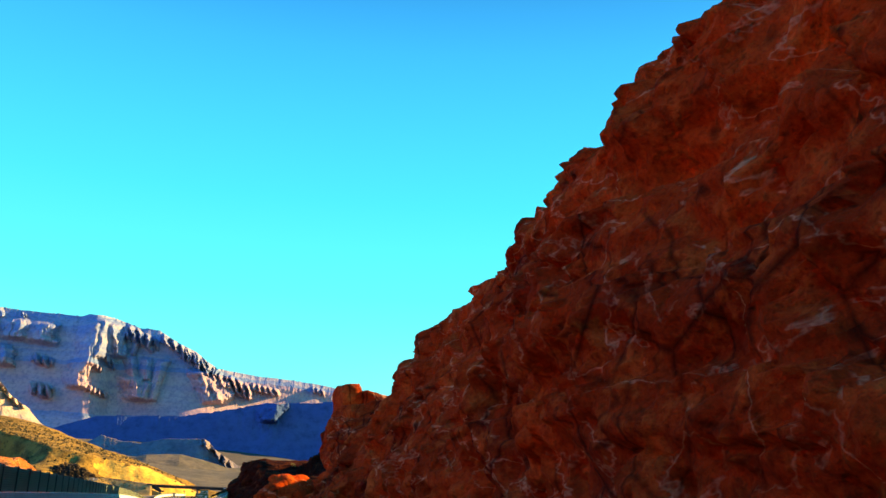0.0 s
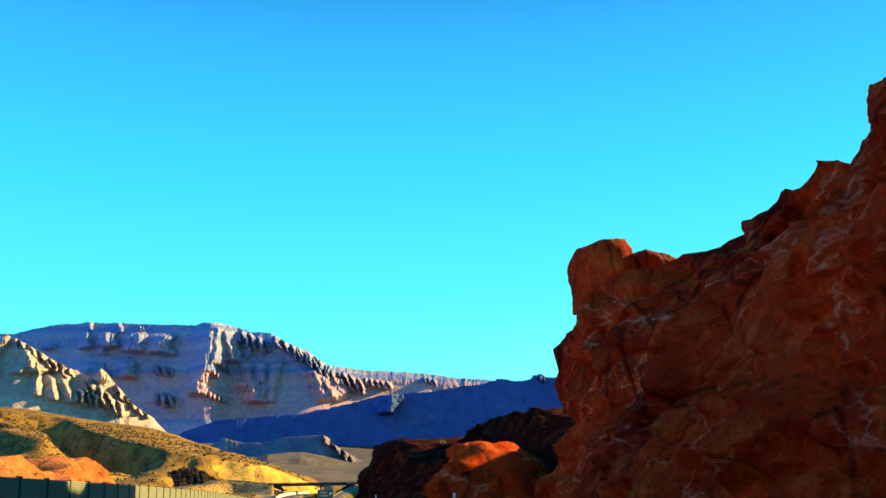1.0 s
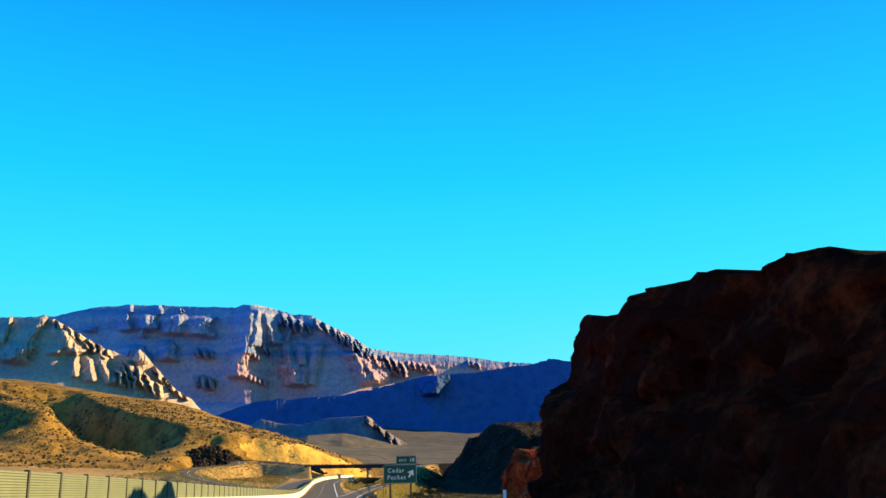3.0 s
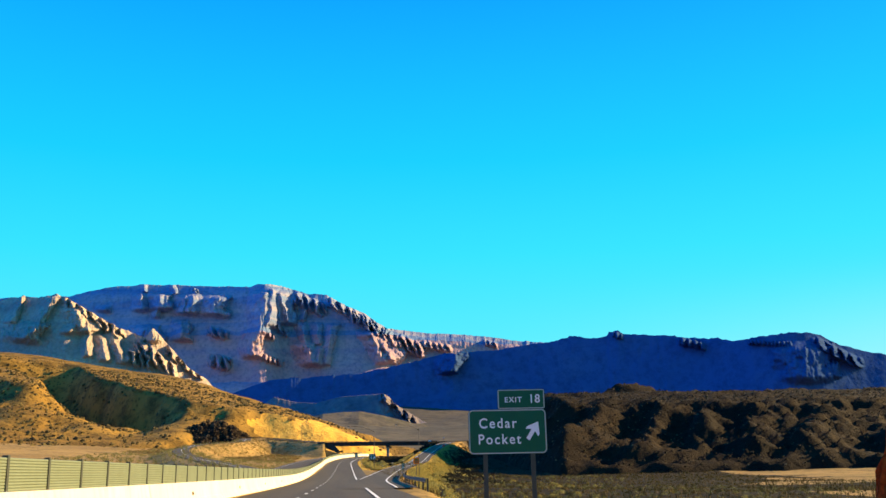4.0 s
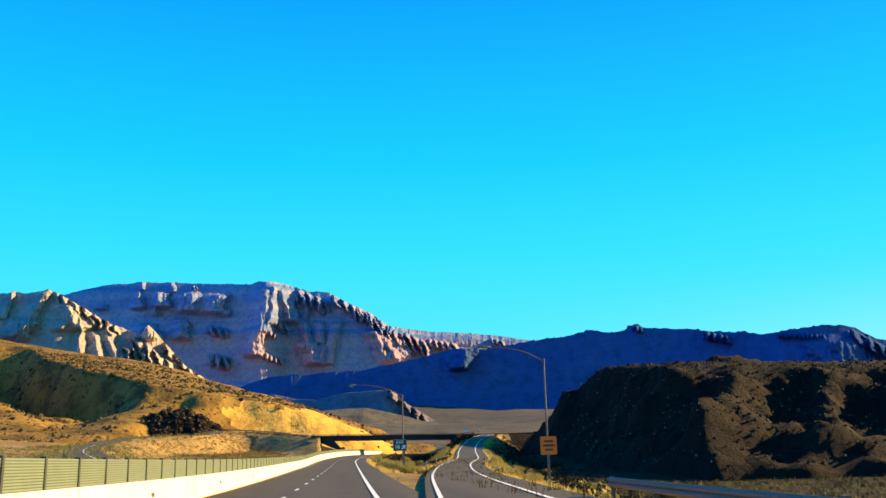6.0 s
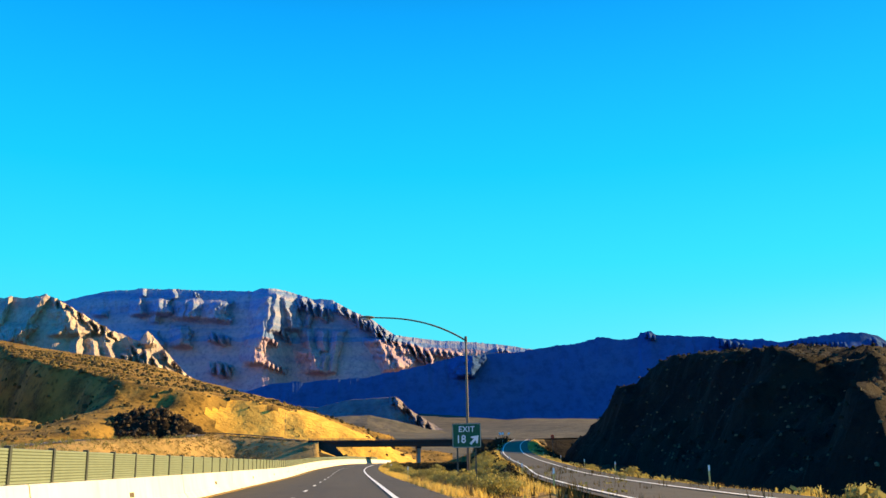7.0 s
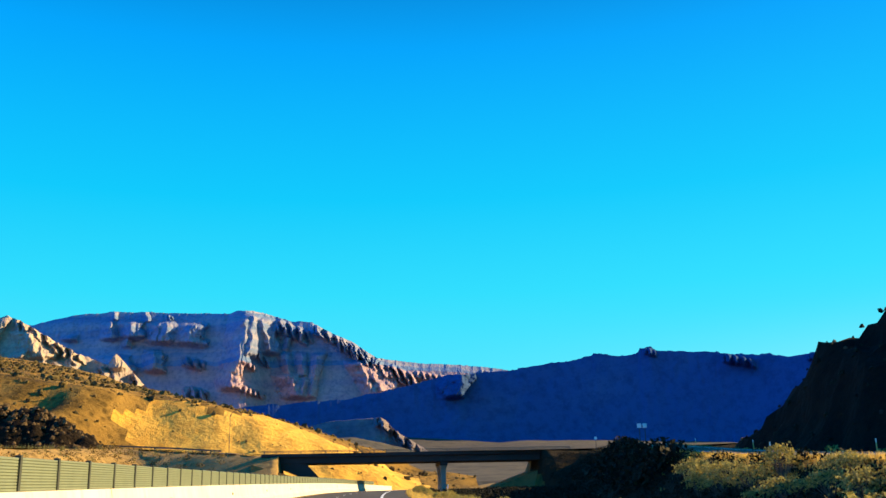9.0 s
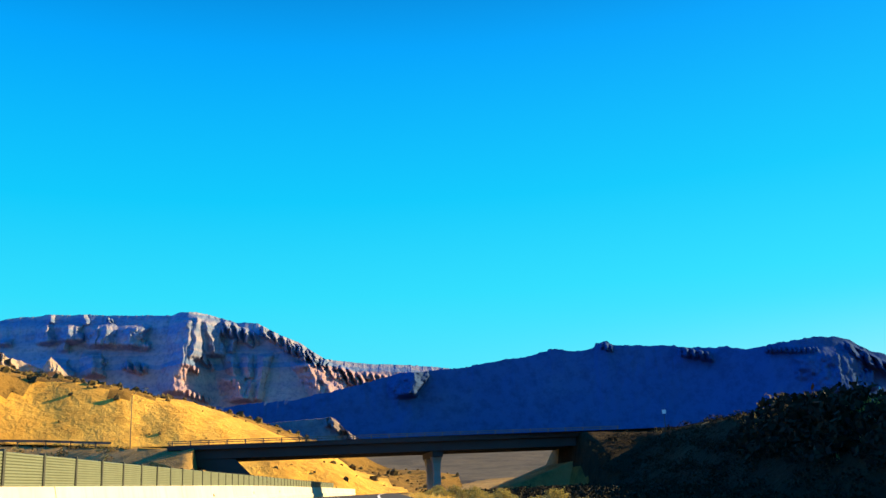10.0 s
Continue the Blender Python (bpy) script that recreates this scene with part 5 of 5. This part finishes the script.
BRUSH = leaf_material("rabbitbrush_tufts", (0.54, 0.42, 0.10), (0.20, 0.19, 0.055), 0.3)
SAGE = leaf_material("sage_leaves", (0.28, 0.25, 0.075), (0.13, 0.12, 0.04), 0.3)
STRAW = leaf_material("dry_grass_blades", (0.78, 0.55, 0.13), (0.55, 0.36, 0.08), 0.45)
TWIG = plain_material("grey_twigs", (0.16, 0.12, 0.08), 0.9)


def bush(kind, seed, wide, high, tips, material, label):
    r = random.Random(seed)
    s = thing(kind, 0, -300 - 4 * seed, 0, label, "bush", "roadside brush")
    bm, tv, tf = bmesh.new(), [], []
    for _ in range(tips):
        an, out = r.uniform(0, 2 * math.pi), math.sqrt(r.random())
        tip = Vector((math.cos(an) * out * wide, math.sin(an) * out * wide, high * (0.45 + 0.55 * (1 - out**2) ** 0.5) * r.uniform(0.75, 1.12)))
        root = Vector((tip.x * 0.15, tip.y * 0.15, -0.05))
        for q in range(1):
            a1, side = tip - root, Vector((r.uniform(-1, 1), r.uniform(-1, 1), 0)).normalized() * 0.008
            vs = [bm.verts.new(c) for c in (root - side, root + side, tip + side * 0.4, tip - side * 0.4)]
            bm.faces.new(vs)
        puff = r.uniform(0.05, 0.10) * (wide + high)
        for _ in range(13):
            c = tip + Vector((r.gauss(0, 1), r.gauss(0, 1), r.gauss(-0.3, 0.9))) * puff * 0.55
            n = Vector((r.gauss(0, 1), r.gauss(0, 1), r.gauss(0.4, 1))).normalized()
            t1 = n.orthogonal().normalized()
            t2 = n.cross(t1)
            w = puff * r.uniform(0.22, 0.42)
            b0 = len(tv)
            tv += [tuple(c - t1 * w), tuple(c + t2 * w * 0.6), tuple(c + t1 * w), tuple(c - t2 * w * 0.6)]
            tf.append([b0, b0 + 1, b0 + 2, b0 + 3])
    part("branching", bm, TWIG, s, "thin grey stems")
    mesh_ob("foliage", tv, tf, material, False, s)
    return s


kinds = [bush("rabbitbrush", 1, 0.55, 0.75, 80, BRUSH, "yellow rabbitbrush with puffy dry flower heads"), bush("rabbitbrush", 2, 0.7, 0.65, 95, BRUSH, "broad yellow-green rabbitbrush on the gravel verge"), bush("sagebrush", 3, 0.6, 0.55, 80, SAGE, "dull green sagebrush clump on dry ground"), bush("rabbitbrush", 4, 0.45, 0.9, 75, BRUSH, "tall tufted rabbitbrush with pale flower heads")]
rng = random.Random(12)


def plant(x, y, scale, pick=None):
    k = kinds[pick if pick is not None else rng.randrange(4)]
    ob = copy_thing(k, pose(x, y, float(ground_z(x, y)) - 0.04, 0, 0, rng.uniform(0, 360)))
    ob.scale = (scale, scale, scale * rng.uniform(0.85, 1.15))
    return ob


# between the carriageway and the ramp
for _ in range(170):
    y = rng.uniform(303, 440)
    k = int(np.argmin(np.abs(rp[:, 1] - y)))
    lo, hi = float(bend(y)) + 3.3, rp[k, 0] - 2.6
    if y > 372:
        hi = min(hi, lo + 1.3)
    if hi > lo + 0.4:
        plant(rng.uniform(lo, hi), y, rng.uniform(0.55, 1.15) * (0.6 if y > 372 else 1.0))
# beyond the ramp
for _ in range(70):
    y = rng.uniform(272, 400)
    k = int(np.argmin(np.abs(rp[:, 1] - y)))
    plant(rp[k, 0] + rng.uniform(3.0, 7.5), y, rng.uniform(0.5, 1.05))
for _ in range(80):
    y = rng.uniform(262, 352)
    k = int(np.argmin(np.abs(rp[:, 1] - y)))
    plant(rp[k, 0] + rng.uniform(2.9, 4.6), y, rng.uniform(0.55, 0.95), rng.choice((0, 1, 3)))
for _ in range(46):
    y = rng.uniform(336, 374)
    plant(float(bend(y)) + rng.uniform(4.2, 8.2), y, rng.uniform(1.0, 1.7), rng.choice((0, 1, 1, 2, 3)))
# along the shoulder by the guide sign
for x, y, sc in ((4.3, 96, 1.1), (4.9, 98.5, 1.2), (5.6, 101, 0.9), (6.3, 97, 0.8), (4.0, 107, 1.0), (4.6, 110, 1.2), (5.6, 112, 1.0), (4.6, 166, 0.6), (5.4, 168.5, 0.75), (6.1, 170, 0.8), (6.8, 171.5, 0.75), (7.6, 172.5, 0.6), (6.9, 190, 0.8), (7.8, 193, 0.9), (9.0, 196, 0.8)):
    plant(x, y, sc, rng.choice((0, 1, 3)))
for _ in range(40):
    plant(rng.uniform(6.0, 30), rng.uniform(205, 300), rng.uniform(0.4, 0.8))
# big flowering bushes on the ramp's bank
for _ in range(44):
    y = rng.uniform(346, 396)
    k = int(np.argmin(np.abs(rp[:, 1] - y)))
    plant(rp[k, 0] - rng.uniform(3.0, 4.7), y, rng.uniform(0.9, 1.5), rng.choice((0, 1, 1, 3)))
for k in kinds:
    for o in (*k.children_recursive, k):
        bpy.data.objects.remove(o)


def tufts(name, n, place, size, material, label, seed, blades=7, flat=0.5):
    """Countless small tufts as one object. place(rng) gives x, y."""
    r = np.random.RandomState(seed)
    xy = place(r, n)
    z = ground_z(xy[:, 0], xy[:, 1])
    v, f = [], []
    for (x, y), z0 in zip(xy, z):
        s = size * r.uniform(0.6, 1.4)
        for _ in range(blades):
            an = r.uniform(0, 2 * math.pi)
            lean = r.uniform(0.1, flat)
            dx, dy = math.cos(an), math.sin(an)
            b = len(v)
            w = 0.06 * s
            ox, oy = r.normal(0, 0.25 * s, 2)
            v += [(x + ox - dy * w, y + oy + dx * w, z0 - 0.03), (x + ox + dy * w, y + oy - dx * w, z0 - 0.03), (x + ox + dx * lean * s, y + oy + dy * lean * s, z0 + s * r.uniform(0.7, 1.1))]
            f.append([b, b + 1, b + 2])
    return tagged(mesh_ob(name, v, f, material), label, "grass", kind="stuff")


def verge(r, n):
    y = r.uniform(262, 440, n)
    k = np.abs(rp[None, :, 1] - y[:, None]).argmin(1)
    side = r.uniform(size=n)
    a_ = rp[k, 0] + 2.4 + r.gamma(1.5, 0.5, n)
    b_ = rp[k, 0] - 1.9 - r.gamma(1.2, 0.5, n)
    c_ = bend(y) + 2.8 + r.gamma(1.2, 0.4, n)
    x = np.where(side < 0.5, a_, np.where((side < 0.75) | (y < 300), np.maximum(b_, bend(y) + 2.8), c_))
    x = np.where((y < 300) & (side >= 0.5), a_, x)
    return np.stack([x, y], 1)


tufts("grass", 9000, verge, 0.22, STRAW, "dry straw-yellow grass along the ramp edges", 5)
OCHRE = leaf_material("ochre_grass", (0.15, 0.09, 0.014), (0.07, 0.05, 0.012))
tufts("grass", 9500, lambda r, n: np.stack([r.uniform(4.6, 75, n), r.uniform(190, 345, n)], 1), 0.34, OCHRE, "tall dry ochre grass on the flat below the hill", 6, 8)
tufts("grass", 2500, lambda r, n: np.stack([-r.uniform(14.5, 60, n), r.uniform(250, 470, n)], 1), 0.5, SAGE, "sparse brown scrub on the slope beyond the barrier", 7, 10, 0.9)


def shoulder(r, n):
    y = r.uniform(322, 442, n)
    k = np.abs(rp[None, :, 1] - y[:, None]).argmin(1)
    return np.stack([rp[k, 0] - 1.95 - r.gamma(1.6, 0.35, n), y], 1)


tufts("grass", 3600, shoulder, 0.25, STRAW, "tall golden grass on the ramp's lower shoulder", 9, 7)


def scrub(name, places, n, size, material, label, seed):
    """Countless low shrubs scattered over a hillside, as one object of small rough clumps."""
    r = np.random.RandomState(seed)
    px, py, pz = places
    k = r.choice(len(px), min(n, len(px)), replace=False)
    patch = fbm(px[k] * 0.03, py[k] * 0.03, 3, seed)
    k = k[patch + r.uniform(-0.9, 0.9, len(k)) > -0.25]
    c = np.stack([px[k] + r.uniform(-0.35, 0.35, len(k)), py[k] + r.uniform(-0.6, 0.6, len(k)), pz[k] - 0.06], 1)
    s = size * r.uniform(0.5, 1.5, len(k)) ** 1.3
    # a lumpy eight-sided dome
    an = np.arange(6) * math.pi / 3
    dome = np.concatenate([np.stack([np.cos(an), np.sin(an), -0.3 + 0 * an], 1), 0.75 * np.stack([np.cos(an + 0.5), np.sin(an + 0.5), 0.8 + 0 * an], 1), [[0, 0, 1.05]]])
    faces = [[i, (i + 1) % 6, 6 + (i + 1) % 6, 6 + i] for i in range(6)] + [[6 + i, 6 + (i + 1) % 6, 12] for i in range(6)]
    v = c[:, None, :] + dome[None] * s[:, None, None] * r.uniform(0.6, 1.35, (len(k), 13, 1))
    f = []
    for i in range(len(k)):
        f += [[13 * i + q for q in face] for face in faces]
    return tagged(mesh_ob(name, v.reshape(-1, 3), f, material), label, "scrub", kind="stuff")


def thicket(name, places, size, material, label, seed, leaves=60):
    """A dense cover of leafy clumps as one object. places: arrays x, y, z."""
    r = np.random.RandomState(seed)
    c = np.stack(places, 1)
    n = len(c)
    s = size * r.uniform(0.55, 1.45, (n, 1, 1))
    an, up = r.uniform(0, 2 * math.pi, (n, leaves)), r.uniform(0, 1, (n, leaves))
    out = np.sqrt(1 - up**2) * r.uniform(0.75, 1.1, (n, leaves))
    core = np.stack([np.cos(an) * out, np.sin(an) * out, up * r.uniform(0.7, 1.1, (n, leaves))], -1) * s + c[:, None]
    t1, t2 = r.normal(0, 1, (n, leaves, 3)), r.normal(0, 1, (n, leaves, 3))
    t1 /= np.linalg.norm(t1, axis=-1, keepdims=True)
    t2 -= t1 * (t1 * t2).sum(-1, keepdims=True)
    t2 /= np.linalg.norm(t2, axis=-1, keepdims=True)
    w = s * 0.17 * r.uniform(0.6, 1.4, (n, leaves, 1))
    v = np.stack([core - t1 * w, core + t2 * w * 0.6, core + t1 * w, core - t2 * w * 0.6], 2).reshape(-1, 3)
    return tagged(mesh_ob(name, v, np.arange(len(v)).reshape(-1, 4), material), label, "brush", kind="stuff")


def on_ground(x, y, drop=0.05):
    return x, y, ground_z(x, y) - drop


SCRUB = leaf_material("dark_scrub", (0.10, 0.065, 0.02), (0.24, 0.16, 0.045))
DARK_SCRUB = leaf_material("shadscale_shrubs", (0.05, 0.036, 0.012), (0.12, 0.085, 0.025))
# leaf colour brought near black to carry the shade on bank and hill
DUSKY = leaf_material("shade_dark_brush", (0.024, 0.021, 0.007), (0.008, 0.008, 0.004))
ROCKY = leaf_material("loose_basalt", (0.15, 0.095, 0.042), (0.03, 0.02, 0.012))
scrub("hill_scrub", WEST, 46000, 0.22, SCRUB, "dark scrub dotted over the sunlit hillside", 201)
scrub("hill_shrubs", [c[WEST_UP < 0.9] for c in WEST], 5200, 0.55, DARK_SCRUB, "dark rounded shrubs scattered over the grassy hillside", 202)
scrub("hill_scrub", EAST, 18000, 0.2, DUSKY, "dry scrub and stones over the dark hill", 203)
scrub("hill_stones", EAST, 22000, 0.17, ROCKY, "loose brown basalt stones on the dark hill", 205)
scrub("mound_stones", MOUND, 1800, 0.3, ROCKY, "black lava blocks on the rough mound", 207)
r = np.random.RandomState(31)
# the slope between carriageway and ramp, and the bank beyond it
ty = r.uniform(318, 470, 4200)
tk = np.abs(rp[None, :, 1] - ty[:, None]).argmin(1)
lo, hi = bend(ty) + 4.2 + 2.6 * (ty < 378), rp[tk, 0] - 2.3
tx = lo + (hi - lo) * r.uniform(0, 1, len(ty)) ** 0.8
ok = hi > lo + 0.8
thicket("brush", on_ground(tx[ok], ty[ok]), 0.36, DUSKY, "dense brush on the bank below the ramp, coloured as in shade", 33, 44)
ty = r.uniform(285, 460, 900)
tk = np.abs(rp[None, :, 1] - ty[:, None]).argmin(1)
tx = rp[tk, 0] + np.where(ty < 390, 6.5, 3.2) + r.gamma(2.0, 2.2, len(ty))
thicket("brush", on_ground(tx, ty), 0.40, DUSKY, "dense brush beyond the ramp, coloured as in shade", 35)
ty = r.uniform(256, 395, 760)
tk = np.abs(rp[None, :, 1] - ty[:, None]).argmin(1)
tx = rp[tk, 0] + 2.8 + r.gamma(1.5, 1.1, len(ty))
thicket("brush", on_ground(tx, ty), 0.46, BRUSH, "yellow flowering brush crowding the ramp's outer bank", 36, 70)
tx, ty = np.r_[r.uniform(4.2, 10.5, 46), r.uniform(6.4, 10.0, 26)], np.r_[r.uniform(176, 200, 46), r.uniform(226, 252, 26)]
thicket("brush", on_ground(tx, ty), 0.42, BRUSH, "pale yellow rabbitbrush behind the guardrail and sign posts", 38, 110)
tx, ty = r.uniform(-62, -14.5, 1700), r.uniform(255, 505, 1700)
ok = np.array([near_way(tx, ty, FRONT_LINE)[0] > 2.6])[0]
thicket("brush", on_ground(tx[ok], ty[ok]), 0.38, SAGE, "grey-green scrub dotting the slope beside the side road", 37, 40)
tx, ty = r.uniform(-62, -14.5, 2200), r.uniform(420, 500, 2200)
ok = (near_way(tx, ty, FRONT_LINE)[0] > 2.6) & (near_way(tx, ty, OVER_LINE)[0] > 3.6)
thicket("brush", on_ground(tx[ok], ty[ok]), 0.42, SCRUB, "dark scrub below the bridge approach", 43, 36)
ty = r.uniform(404, 440, 150)
tk = np.abs(rp[None, :, 1] - ty[:, None]).argmin(1)
thicket("brush", on_ground(rp[tk, 0] - r.uniform(2.4, 5.5, len(ty)), ty), 0.85, DUSKY, "tall brush on the bank below the bridge, coloured as in shade", 44, 90)
tx, ty = r.uniform(6, 48, 700), r.uniform(196, 335, 700)
thicket("brush", on_ground(tx, ty), 0.30, SAGE, "low sage scattered over the grassy flat", 39, 40)
# small growth along the crests
k = r.choice(len(EAST[0]), 6000, replace=False)
ez = EAST[2][k] - ground_z(EAST[0][k], EAST[1][k])
k = k[ez > 14.2][:160]
thicket("brush", (EAST[0][k] + 0.5, EAST[1][k], EAST[2][k] - 0.45), 0.75, DUSKY, "dark shrubs along the hill's flat top", 41, 50)
crests = [np.concatenate(q) for q in zip(*(tuple(c[k] for c in crest) for crest, k in ((CREST_A, r.choice(np.arange(330, len(CREST_A[0]) - 16), 16)), (CREST_B, r.choice(np.arange(60, len(CREST_B[0]) - 40), 26)), (CREST_C, r.choice(np.arange(16, len(CREST_C[0]) - 14), 12)))))]
thicket("brush", (crests[0], crests[1], crests[2] - 0.06), 0.28, SAGE, "small dry shrubs growing along the cliff tops", 45, 60)
